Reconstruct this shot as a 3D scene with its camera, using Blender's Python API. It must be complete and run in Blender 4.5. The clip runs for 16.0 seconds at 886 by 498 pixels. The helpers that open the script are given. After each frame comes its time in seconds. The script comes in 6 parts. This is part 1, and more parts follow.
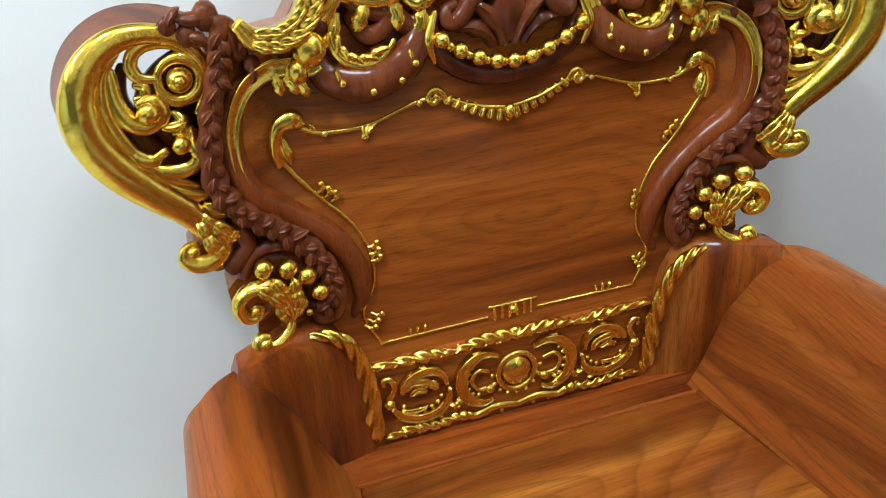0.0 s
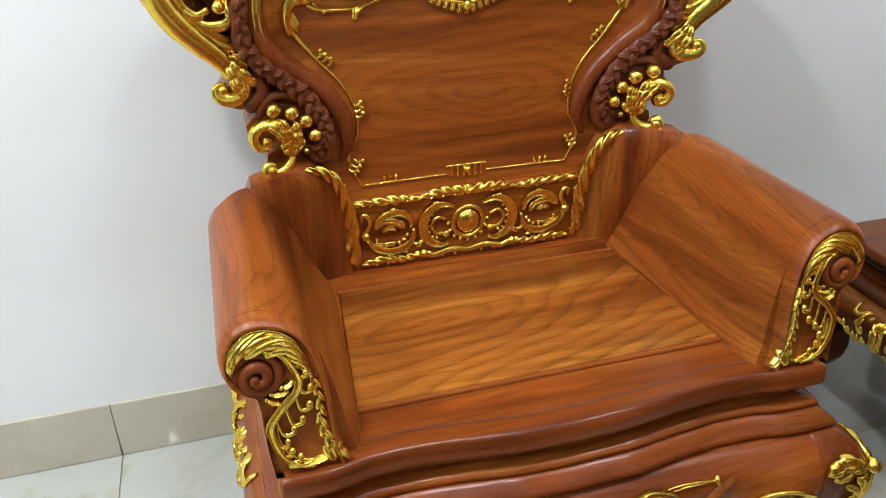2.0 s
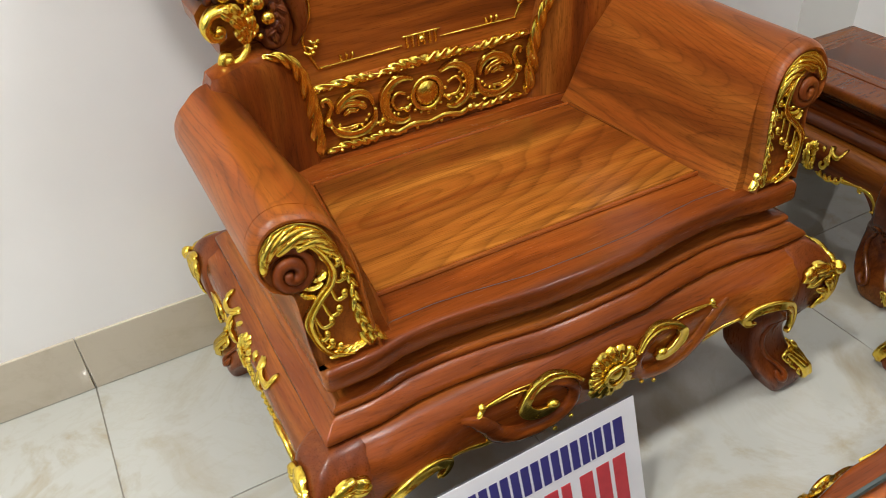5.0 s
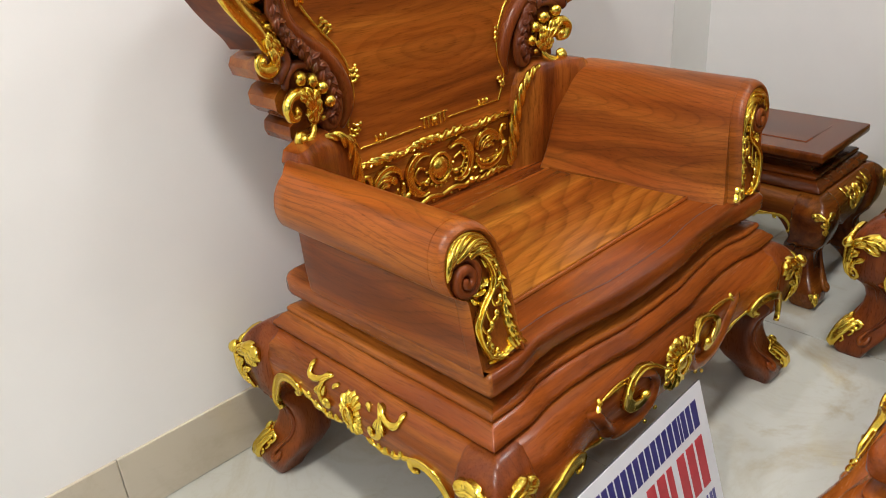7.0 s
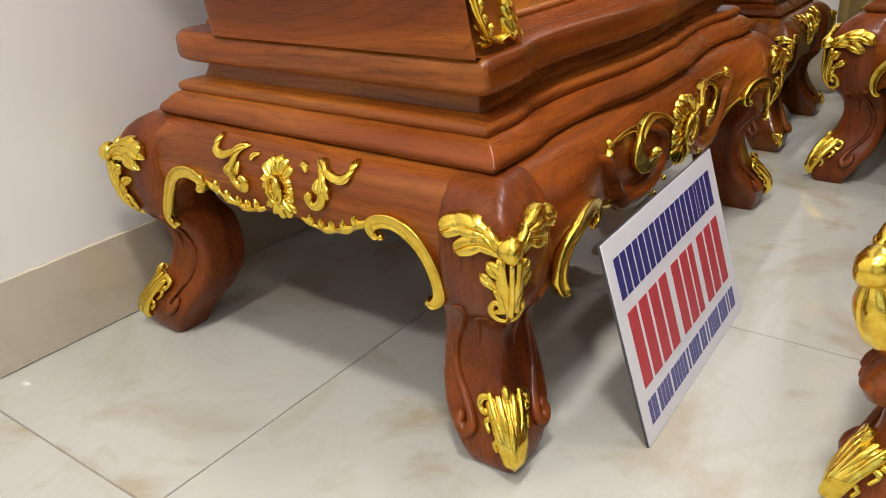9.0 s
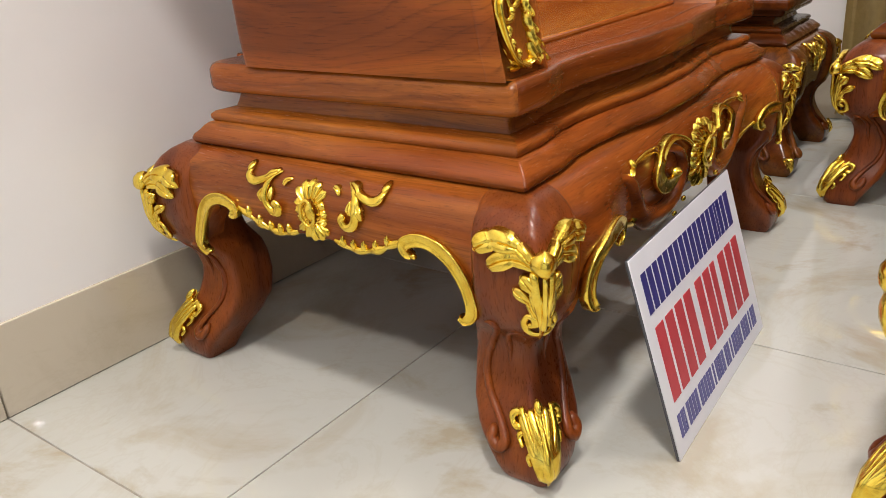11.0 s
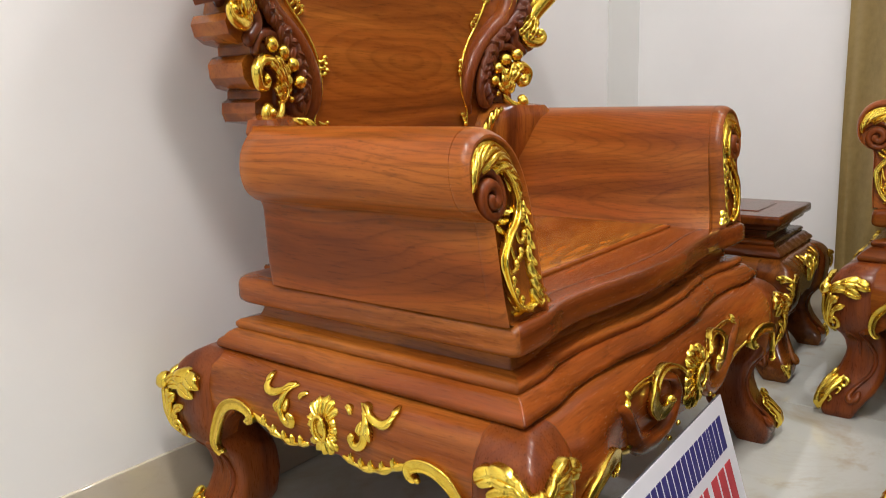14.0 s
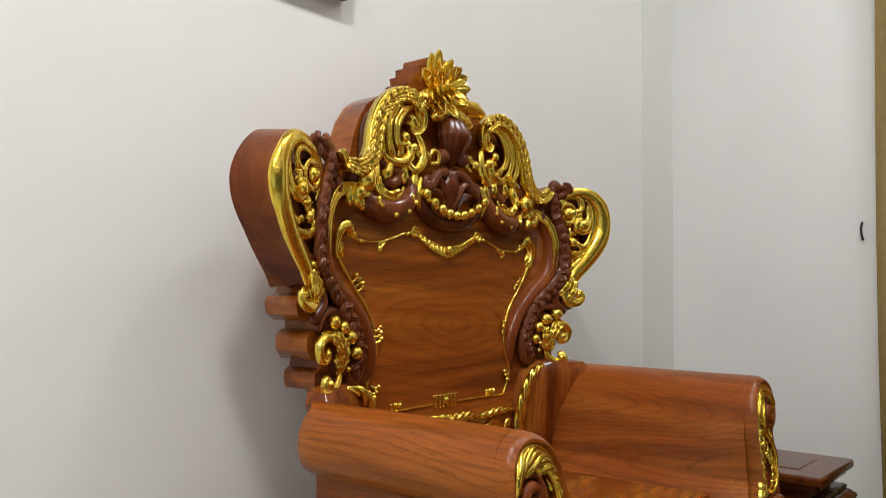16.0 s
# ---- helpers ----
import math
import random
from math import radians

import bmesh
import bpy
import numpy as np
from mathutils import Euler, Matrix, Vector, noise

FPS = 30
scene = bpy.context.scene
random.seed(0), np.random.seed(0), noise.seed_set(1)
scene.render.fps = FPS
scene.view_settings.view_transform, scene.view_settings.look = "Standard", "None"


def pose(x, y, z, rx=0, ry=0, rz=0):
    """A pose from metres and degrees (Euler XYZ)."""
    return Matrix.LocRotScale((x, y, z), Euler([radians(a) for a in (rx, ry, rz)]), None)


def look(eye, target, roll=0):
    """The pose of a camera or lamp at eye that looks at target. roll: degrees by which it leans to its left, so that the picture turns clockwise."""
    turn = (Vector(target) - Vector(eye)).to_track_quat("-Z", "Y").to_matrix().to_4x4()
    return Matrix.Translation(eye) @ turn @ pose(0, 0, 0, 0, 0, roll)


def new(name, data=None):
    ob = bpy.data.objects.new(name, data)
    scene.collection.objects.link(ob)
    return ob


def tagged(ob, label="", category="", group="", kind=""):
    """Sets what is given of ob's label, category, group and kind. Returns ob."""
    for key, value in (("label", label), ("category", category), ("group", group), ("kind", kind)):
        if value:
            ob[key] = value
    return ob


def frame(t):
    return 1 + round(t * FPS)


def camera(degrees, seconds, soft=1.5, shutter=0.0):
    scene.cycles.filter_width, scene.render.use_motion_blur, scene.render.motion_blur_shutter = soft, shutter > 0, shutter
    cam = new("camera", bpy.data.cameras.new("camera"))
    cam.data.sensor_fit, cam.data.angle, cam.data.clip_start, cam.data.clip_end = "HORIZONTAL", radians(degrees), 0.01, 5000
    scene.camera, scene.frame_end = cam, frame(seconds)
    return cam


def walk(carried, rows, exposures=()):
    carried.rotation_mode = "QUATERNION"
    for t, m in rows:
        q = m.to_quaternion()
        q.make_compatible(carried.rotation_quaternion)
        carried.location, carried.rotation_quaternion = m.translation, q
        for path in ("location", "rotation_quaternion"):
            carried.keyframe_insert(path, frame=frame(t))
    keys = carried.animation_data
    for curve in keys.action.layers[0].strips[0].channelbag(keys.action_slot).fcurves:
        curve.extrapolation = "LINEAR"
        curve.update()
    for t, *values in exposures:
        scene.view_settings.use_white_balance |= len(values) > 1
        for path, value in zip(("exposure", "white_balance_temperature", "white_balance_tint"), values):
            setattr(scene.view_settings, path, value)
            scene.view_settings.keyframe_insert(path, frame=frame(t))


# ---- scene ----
cam = camera(58.7, 16.0, soft=0.6, shutter=0.25)
METRES = 2.368
START = pose(-0.4366, -1.2003, 1.3779, -26.1505, 3.4894, -18.991)
ROWS = [
    (0.0, 0.0, 0.0, 0.0, 0.0, 0.0, -0.0),
    (0.5, 0.0079, -0.0603, -0.0266, 1.01, -0.4, -1.65),
    (1.0, 0.036, -0.1212, -0.0686, 2.42, -0.07, -2.83),
    (1.5, 0.0434, -0.148, -0.0863, 2.61, -0.54, -3.61),
    (2.0, 0.0459, -0.1555, -0.0866, 1.25, -2.22, -3.47),
    (2.5, 0.0432, -0.1482, -0.0963, 0.18, -6.27, -3.47),
    (3.0, 0.0413, -0.1446, -0.0982, 0.08, -9.38, -3.51),
    (3.2, 0.0396, -0.1417, -0.1001, -0.35, -11.05, -3.45),
    (5.3, -0.0854, -0.1493, -0.1014, -11.22, -10.19, 5.97),
    (5.5, -0.1249, -0.1554, -0.1051, -12.78, -7.97, 7.79),
    (6.0, -0.1935, -0.1742, -0.1049, -16.55, -3.98, 10.19),
    (6.5, -0.2393, -0.1861, -0.1406, -21.07, -2.87, 11.51),
    (6.8, -0.2569, -0.1675, -0.1494, -22.53, -2.47, 11.75),
    (7.0, -0.2736, -0.1529, -0.1576, -23.53, -0.75, 11.67),
    (7.3, -0.2775, -0.1038, -0.1826, -25.22, 1.25, 12.2),
    (7.5, -0.2788, -0.0651, -0.2098, -28.66, 0.06, 13.6),
    (7.8, -0.281, -0.0307, -0.2414, -32.66, -2.18, 14.29),
    (8.0, -0.2864, -0.0181, -0.2627, -33.39, -2.23, 14.21),
    (8.5, -0.2983, -0.0006, -0.2882, -33.4, -3.32, 14.38),
    (9.0, -0.2881, 0.0254, -0.3283, -32.27, -1.17, 14.76),
    (9.2, -0.288, 0.0239, -0.3364, -31.53, -0.01, 14.76),
    (9.5, -0.298, 0.0032, -0.3323, -30.58, 1.49, 14.71),
    (9.7, -0.3022, 0.0063, -0.3316, -30.55, 1.89, 15.16),
    (11.8, -0.3085, 0.0267, -0.3375, -32.86, 1.9, 15.21),
    (12.0, -0.3072, 0.0256, -0.3338, -33.01, 2.31, 15.19),
    (12.5, -0.3065, 0.0205, -0.3268, -33.22, 3.53, 14.84),
    (13.0, -0.3096, 0.0069, -0.3153, -32.82, 6.0, 14.36),
    (13.5, -0.3127, -0.0037, -0.3062, -32.22, 9.25, 13.66),
    (14.0, -0.3203, -0.0146, -0.2967, -31.57, 12.82, 12.93),
    (14.5, -0.3267, -0.0226, -0.2856, -30.89, 16.74, 12.15),
    (15.0, -0.3336, -0.0339, -0.2722, -30.33, 20.78, 11.4),
    (15.5, -0.3422, -0.0494, -0.2621, -29.89, 24.36, 10.69),
    (16.0, -0.35, -0.0665, -0.2543, -29.79, 27.32, 10.04),
]
walk(cam, [(t, START @ pose(METRES * x, METRES * y, METRES * z, 90 + pitch, roll, yaw)) for t, x, y, z, yaw, pitch, roll in ROWS],
     exposures=[(0.0, -0.12, 5200, 2), (1.5, -0.06, 5280, 4), (2.5, -0.03, 5520, 8), (5.5, -0.13, 5980, 11), (9.0, -0.10, 6140, 15), (12.5, 0.02, 6200, 17), (14.5, -0.12, 5980, 13), (15.4, -0.34, 5950, 12), (16.0, -0.55, 5930, 9)])

# ---- light ----
world = bpy.data.worlds.new("world")
scene.world = world
world.use_nodes = True
world.node_tree.nodes["Background"].inputs[0].default_value = (0.9, 0.95, 1.0, 1)
world.node_tree.nodes["Background"].inputs[1].default_value = 0.3


def area_lamp(name, x, y, z, w, h, power, colour, target):
    data = bpy.data.lights.new(name, "AREA")
    data.shape, data.size, data.size_y, data.energy, data.color = "RECTANGLE", w, h, power, colour
    ob = new(name, data)
    ob.matrix_world = look((x, y, z), target)
    return ob


ROOM_X0, ROOM_X1, ROOM_Y0, CEIL = -4.2, 1.615, -6.0, 3.1
DOWNLIGHTS = [(x, y) for x in (-2.68, -1.28, 0.12, 1.2) for y in (-1.2, -2.35, -3.82, -5.2)]
for x, y in DOWNLIGHTS:
    area_lamp("downlight_lamp", x, y, CEIL - 0.03, 0.26 if y > -1.5 else 0.08, 0.26 if y > -1.5 else 0.08, (52.0 if x < -1 else 18.0 if x > 1 else 18.0) if y > -1.5 else (18.0 if x < -2 and y > -3 else 3.6 if x < -1 else 2.4), (1.0, 0.93, 0.82) if x < -1 else (1.0, 0.95, 0.88), (x, y, 0))
# added cool fill from the west; the wall behind it has no opening
area_lamp("west_fill_light", ROOM_X0 + 0.05, -2.6, 1.45, 4.0, 2.3, 20, (0.74, 0.89, 1.0), (0, -2.6, 1.45))


# ---- materials ----
def material(name):
    m = bpy.data.materials.new(name)
    m.use_nodes = True
    nt = m.node_tree
    return m, nt, nt.nodes["Principled BSDF"]


def add(nt, kind, **values):
    n = nt.nodes.new(kind)
    for key, value in values.items():
        n.inputs[key.replace("_", " ")].default_value = value
    return n


def ramp(nt, stops, source):
    n = nt.nodes.new("ShaderNodeValToRGB")
    e = n.color_ramp.elements
    while len(e) < len(stops):
        e.new(0.5)
    for el, (p, c) in zip(e, stops):
        el.position, el.color = p, (*c, 1)
    nt.links.new(source, n.inputs[0])
    return n.outputs[0]


def bump(nt, bsdf, height, strength, distance):
    n = add(nt, "ShaderNodeBump", Strength=strength, Distance=distance)
    nt.links.new(height, n.inputs["Height"])
    nt.links.new(n.outputs[0], bsdf.inputs["Normal"])


def wood(name, along, dark, mid, light, figure=1.0, seed=0.0, rough=0.2, coat=0.45, lines=0.36, streaks=0.5, eye=None, stretch=1.15, turn=0.0, scatter=True, gloss=0.16, coarse=1.0):
    """Varnished rosewood with the grain along the axis 0, 1 or 2: broad bands of tone, dark streaks, growth rings cut through, fibres and pores."""
    m, nt, b = material(name)
    tc = nt.nodes.new("ShaderNodeTexCoord")
    here = tc.outputs["Object"]
    if scatter:
        info = nt.nodes.new("ShaderNodeObjectInfo")
        away = nt.nodes.new("ShaderNodeVectorMath")
        away.operation = "MULTIPLY_ADD"
        away.inputs[1].default_value = (7.3, 5.1, 9.7)
        nt.links.new(info.outputs["Random"], away.inputs[0])
        nt.links.new(here, away.inputs[2])
        here = away.outputs[0]

    def mapped(across, length, shift, source=None):
        mp = add(nt, "ShaderNodeMapping")
        scale = [across] * 3
        scale[along] = length
        mp.inputs["Scale"].default_value = scale
        mp.inputs["Location"].default_value = (shift, shift * 1.7, shift * 0.6)
        nt.links.new(source or flow.outputs[0], mp.inputs[0])
        return mp.outputs[0]

    # the grain flows in slow waves
    bend = add(nt, "ShaderNodeTexNoise", Scale=1.0, Detail=2.0, Roughness=0.45)
    nt.links.new(mapped(5.0, 1.9, seed + 11, here), bend.inputs["Vector"])
    centred = nt.nodes.new("ShaderNodeVectorMath")
    centred.operation = "SUBTRACT"
    centred.inputs[1].default_value = (0.5, 0.5, 0.5)
    nt.links.new(bend.outputs["Color"], centred.inputs[0])
    flow = nt.nodes.new("ShaderNodeVectorMath")
    flow.operation = "MULTIPLY_ADD"
    amount = [0.05 if eye else 0.065] * 3
    amount[along] = 0.0
    flow.inputs[1].default_value = amount
    nt.links.new(centred.outputs[0], flow.inputs[0])
    nt.links.new(here, flow.inputs[2])

    def noise_of(vector, detail, rough_=0.5, distortion=0.0):
        n = add(nt, "ShaderNodeTexNoise", Scale=1.0, Detail=detail, Roughness=rough_, Distortion=distortion)
        nt.links.new(vector, n.inputs["Vector"])
        return n.outputs[0]

    def maths(kind, a, b_=None):
        n = nt.nodes.new("ShaderNodeMath")
        n.operation = kind
        for k, v in enumerate((a, b_)):
            if v is None:
                continue
            if isinstance(v, (int, float)):
                n.inputs[k].default_value = v
            else:
                nt.links.new(v, n.inputs[k])
        return n.outputs[0]

    def blend(kind, factor, a, b_):
        n = nt.nodes.new("ShaderNodeMix")
        n.data_type, n.blend_type = "RGBA", kind
        for socket, v in (("Factor", factor), ("A", a), ("B", b_)):
            if isinstance(v, (int, float)):
                n.inputs[socket].default_value = v
            elif isinstance(v, tuple):
                n.inputs[socket].default_value = (*v, 1)
            else:
                nt.links.new(v, n.inputs[socket])
        return n.outputs["Result"]

    def grey(stops, source):
        return ramp(nt, [(p, (c, c, c)) for p, c in stops], source)

    broad = noise_of(mapped(11.0 * coarse, 0.7, seed), 3.5, 0.6, 0.4)
    base = ramp(nt, [(0.33, tuple(d * 0.65 + m_ * 0.35 for d, m_ in zip(dark, mid))), (0.45, mid), (0.56, tuple(0.6 * m_ + 0.4 * l_ for m_, l_ in zip(mid, light))), (0.66, light)], broad)
    # dark heartwood streaks
    streak = noise_of(mapped(19.0 * coarse, 0.9, seed + 5), 3.5, 0.6, 0.8)
    where = noise_of(mapped(5.0, 0.8, seed + 9), 1.0)
    base = blend("MIX", maths("MULTIPLY", maths("MULTIPLY", grey([(0.45, 0.0), (0.52, 0.55), (0.62, 1.0)], streak), grey([(0.38, 0.3), (0.58, 1.0)], where)), streaks), base, dark)
    # growth rings
    wobble = noise_of(mapped(24.0, 2.6, seed + 2), 3.0, 0.6)
    if eye:
        place = add(nt, "ShaderNodeMapping")
        k = [5.2] * 3
        k[along] = stretch
        place.inputs["Scale"].default_value = k
        place.inputs["Location"].default_value = [-e * q for e, q in zip(eye, k)]
        swing = add(nt, "ShaderNodeVectorRotate")
        swing.inputs["Center"].default_value = eye
        swing.inputs["Angle"].default_value = radians(turn)
        nt.links.new(flow.outputs[0], swing.inputs["Vector"])
        nt.links.new(swing.outputs[0], place.inputs[0])
        far = nt.nodes.new("ShaderNodeVectorMath")
        far.operation = "LENGTH"
        nt.links.new(place.outputs[0], far.inputs[0])
        warp = noise_of(mapped(4.0, 1.6, seed), 2.0, 0.5, 0.3)
        field = maths("ADD", maths("MULTIPLY", maths("POWER", far.outputs["Value"], 0.8), 13.0 * figure), maths("MULTIPLY", warp, 5.0))
    else:
        field = maths("MULTIPLY", noise_of(mapped(3.6, 0.42, seed + 4), 1.0, 0.4, 0.1), 34.0 * figure)
    field = maths("ADD", field, maths("MULTIPLY", wobble, 0.22 if eye else 0.7))
    saw = maths("FRACT", field)
    ring = grey([(0.0, 0.2), (0.35, 0.0), (0.70, 0.55), (0.90, 1.0), (1.0, 0.2)] if eye else [(0.0, 0.15), (0.55, 0.0), (0.80, 0.35), (0.93, 1.0), (1.0, 0.15)], saw)
    base = blend("MIX", maths("MULTIPLY", maths("MULTIPLY", ring, grey([(0.35, 0.6 if eye else 0.35), (0.62, 1.0)], where)), lines), base, dark)
    thread = noise_of(mapped(120.0, 2.4, seed + 6), 3.0, 0.65, 0.3)
    base = blend("MIX", maths("MULTIPLY", maths("MULTIPLY", grey([(0.53, 0.0), (0.60, 0.7), (0.70, 1.0)], thread), grey([(0.44, 0.10), (0.62, 1.0)], broad)), 0.38), base, dark)
    fine = noise_of(mapped(300.0, 6.0, seed), 3.0, 0.6)
    pores = noise_of(mapped(480.0, 20.0, seed + 3), 2.0, 0.6)
    tone = maths("MULTIPLY", grey([(0.32, 0.87), (0.5, 1.0), (0.7, 1.05)], fine), grey([(0.34, 0.74), (0.42, 1.0), (0.75, 1.03)], pores))
    nt.links.new(blend("MULTIPLY", 1.0, base, tone), b.inputs["Base Color"])
    rr = nt.nodes.new("ShaderNodeMapRange")
    rr.inputs["To Min"].default_value, rr.inputs["To Max"].default_value = rough - 0.04, rough + 0.1
    nt.links.new(pores, rr.inputs["Value"])
    nt.links.new(rr.outputs[0], b.inputs["Roughness"])
    b.inputs["Coat Weight"].default_value = coat
    b.inputs["Coat Roughness"].default_value = gloss
    b.inputs["Specular IOR Level"].default_value = 0.12
    bump(nt, b, fine, 0.05, 0.001)
    return m


def shade(k, tones):
    return tuple(tuple(c * k for c in t) for t in tones)


SHADES = ((0.050, 0.0100, 0.0032), (0.290, 0.065, 0.0078), (0.460, 0.146, 0.018))
GOLDEN = ((0.070, 0.015, 0.0036), (0.285, 0.069, 0.0085), (0.43, 0.138, 0.018))
FIGURED = ((0.060, 0.014, 0.0034), (0.285, 0.074, 0.0085), (0.48, 0.172, 0.020))
CARVED = ((0.055, 0.012, 0.004), (0.125, 0.030, 0.0085), (0.180, 0.049, 0.012))
KNEE = ((0.055, 0.0115, 0.004), (0.185, 0.041, 0.0070), (0.265, 0.072, 0.0115))
PANEL = ((0.090, 0.021, 0.0045), (0.31, 0.080, 0.0090), (0.45, 0.148, 0.017))
WOOD_X = wood("rosewood_across", 0, *shade(0.92, SHADES), rough=0.22, coat=0.38, gloss=0.22, coarse=0.8)
WOOD_Y = wood("rosewood_lengthwise", 1, *shade(0.89, SHADES), seed=3.1, rough=0.22, coat=0.38, streaks=0.65, gloss=0.22, coarse=0.8)
WOOD_Z = wood("rosewood_upright", 2, *KNEE, seed=5.2, rough=0.26, coat=0.3, lines=0.25, streaks=0.35, gloss=0.22)
WOOD_ARM = wood("rosewood_arm", 1, *GOLDEN, figure=1.7, seed=3.1, rough=0.28, coat=0.22, lines=0.5, streaks=0.6, gloss=0.3, coarse=0.62)
WOOD_POST = wood("rosewood_post", 2, *shade(0.8, SHADES), seed=7.7, lines=0.25, streaks=0.45)
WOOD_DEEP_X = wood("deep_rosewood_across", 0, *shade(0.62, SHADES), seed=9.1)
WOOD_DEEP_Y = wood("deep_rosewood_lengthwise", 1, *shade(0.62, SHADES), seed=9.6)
WOOD_EAR = wood("matt_rosewood", 2, *shade(0.95, KNEE), seed=4.4, rough=0.34, coat=0.12, lines=0.25, streaks=0.3)
WOOD_SEAT = wood("rosewood_figured", 0, *FIGURED, figure=0.55, seed=8.4, rough=0.2, lines=0.54, streaks=0.45, eye=(-0.16, -0.425, 0.51), stretch=1.5, turn=-14, scatter=False, gloss=0.2, coarse=0.8)
WOOD_PANEL = wood("rosewood_panel", 0, *PANEL, figure=0.7, seed=1.4, rough=0.18, coat=0.5, lines=0.30, streaks=0.4, eye=(0.02, -0.16, 0.88), stretch=1.7, scatter=False)
WOOD_CARVED = wood("rosewood_carved", 2, *CARVED, figure=0.5, seed=2.2, rough=0.18, lines=0.2, streaks=0.2)
WOOD_RED_X = wood("dark_rosewood_across", 0, *shade(0.42, SHADES), seed=4.0)
WOOD_RED_Y = wood("dark_rosewood_lengthwise", 1, *shade(0.42, SHADES), seed=6.0)


def gold_leaf():
    m, nt, b = material("gold_leaf")
    tc = nt.nodes.new("ShaderNodeTexCoord")
    n = add(nt, "ShaderNodeTexNoise", Scale=60.0, Detail=4.0, Roughness=0.6)
    nt.links.new(tc.outputs["Object"], n.inputs["Vector"])
    nt.links.new(ramp(nt, [(0.3, (0.74, 0.47, 0.040)), (0.5, (0.92, 0.66, 0.085)), (0.8, (0.97, 0.77, 0.15))], n.outputs[0]), b.inputs["Base Color"])
    b.inputs["Metallic"].default_value = 1.0
    nt.links.new(ramp(nt, [(0.3, (0.28, 0.28, 0.28)), (0.7, (0.16, 0.16, 0.16))], n.outputs[0]), b.inputs["Roughness"])
    n2 = add(nt, "ShaderNodeTexNoise", Scale=140.0, Detail=2.0)
    nt.links.new(tc.outputs["Object"], n2.inputs["Vector"])
    bump(nt, b, n2.outputs[0], 0.2, 0.002)
    return m


GOLD = gold_leaf()


def plain(name, a, b_, scale, rough, detail=4.0, bumps=0.05, dist=0.002, metal=0.0, coat=0.0):
    m, nt, b = material(name)
    tc = nt.nodes.new("ShaderNodeTexCoord")
    n = add(nt, "ShaderNodeTexNoise", Scale=scale, Detail=detail, Roughness=0.6)
    nt.links.new(tc.outputs["Object"], n.inputs["Vector"])
    nt.links.new(ramp(nt, [(0.3, a), (0.7, b_)], n.outputs[0]), b.inputs["Base Color"])
    b.inputs["Roughness"].default_value, b.inputs["Metallic"].default_value = rough, metal
    b.inputs["Coat Weight"].default_value = coat
    n2 = add(nt, "ShaderNodeTexNoise", Scale=scale * 14, Detail=3.0)
    nt.links.new(tc.outputs["Object"], n2.inputs["Vector"])
    bump(nt, b, n2.outputs[0], bumps, dist)
    return m


def marble(name, pale, cream, vein, rough):
    m, nt, b = material(name)
    tc = nt.nodes.new("ShaderNodeTexCoord")
    info = nt.nodes.new("ShaderNodeObjectInfo")
    shift = nt.nodes.new("ShaderNodeVectorMath")
    shift.operation = "MULTIPLY_ADD"
    comb = nt.nodes.new("ShaderNodeCombineXYZ")
    for k in range(3):
        nt.links.new(info.outputs["Random"], comb.inputs[k])
    shift.inputs[1].default_value = (17, 31, 5)
    nt.links.new(comb.outputs[0], shift.inputs[0])
    nt.links.new(tc.outputs["Object"], shift.inputs[2])
    n = add(nt, "ShaderNodeTexNoise", Scale=3.4, Detail=7.0, Roughness=0.6, Distortion=0.7)
    nt.links.new(shift.outputs[0], n.inputs["Vector"])
    c1 = ramp(nt, [(0.34, cream), (0.46, pale), (0.56, pale), (0.66, vein), (0.74, cream)], n.outputs[0])
    v = add(nt, "ShaderNodeTexNoise", Scale=2.0, Detail=6.0, Roughness=0.7, Distortion=2.2)
    nt.links.new(shift.outputs[0], v.inputs["Vector"])
    line = ramp(nt, [(0.475, (0, 0, 0)), (0.5, (1, 1, 1)), (0.525, (0, 0, 0))], v.outputs[0])
    mix = nt.nodes.new("ShaderNodeMix")
    mix.data_type = "RGBA"
    scale = nt.nodes.new("ShaderNodeMath")
    scale.operation = "MULTIPLY"
    scale.inputs[1].default_value = 0.16
    nt.links.new(line, scale.inputs[0])
    nt.links.new(scale.outputs[0], mix.inputs["Factor"])
    nt.links.new(c1, mix.inputs["A"])
    mix.inputs["B"].default_value = (*vein, 1)
    nt.links.new(mix.outputs["Result"], b.inputs["Base Color"])
    b.inputs["Roughness"].default_value = rough
    b.inputs["Coat Weight"].default_value = 0.3
    b.inputs["Coat Roughness"].default_value = 0.025
    return m


PAINT = plain("wall_paint", (0.81, 0.80, 0.78), (0.845, 0.835, 0.815), 3.0, 0.55, bumps=0.05)
# dark tone for the two unseen walls, to deepen reflections and cut fill
DIM_PAINT = plain("dim_surround", (0.105, 0.095, 0.075), (0.13, 0.115, 0.09), 2.0, 0.5)
# greyer wall tone: the corner strip's shade is put into the colour
SHADED_PAINT = plain("shaded_wall_paint", (0.73, 0.73, 0.69), (0.76, 0.76, 0.72), 3.0, 0.6)
# mid grey for the unseen ceiling, so that less light bounces down
CEILING = plain("ceiling_paint", (0.50, 0.49, 0.47), (0.53, 0.52, 0.50), 3.0, 0.7)
TILE = marble("floor_tile", (0.50, 0.505, 0.455), (0.44, 0.41, 0.325), (0.41, 0.365, 0.265), 0.03)
SKIRT = marble("skirting_tile", (0.56, 0.50, 0.39), (0.50, 0.44, 0.33), (0.45, 0.38, 0.27), 0.018)
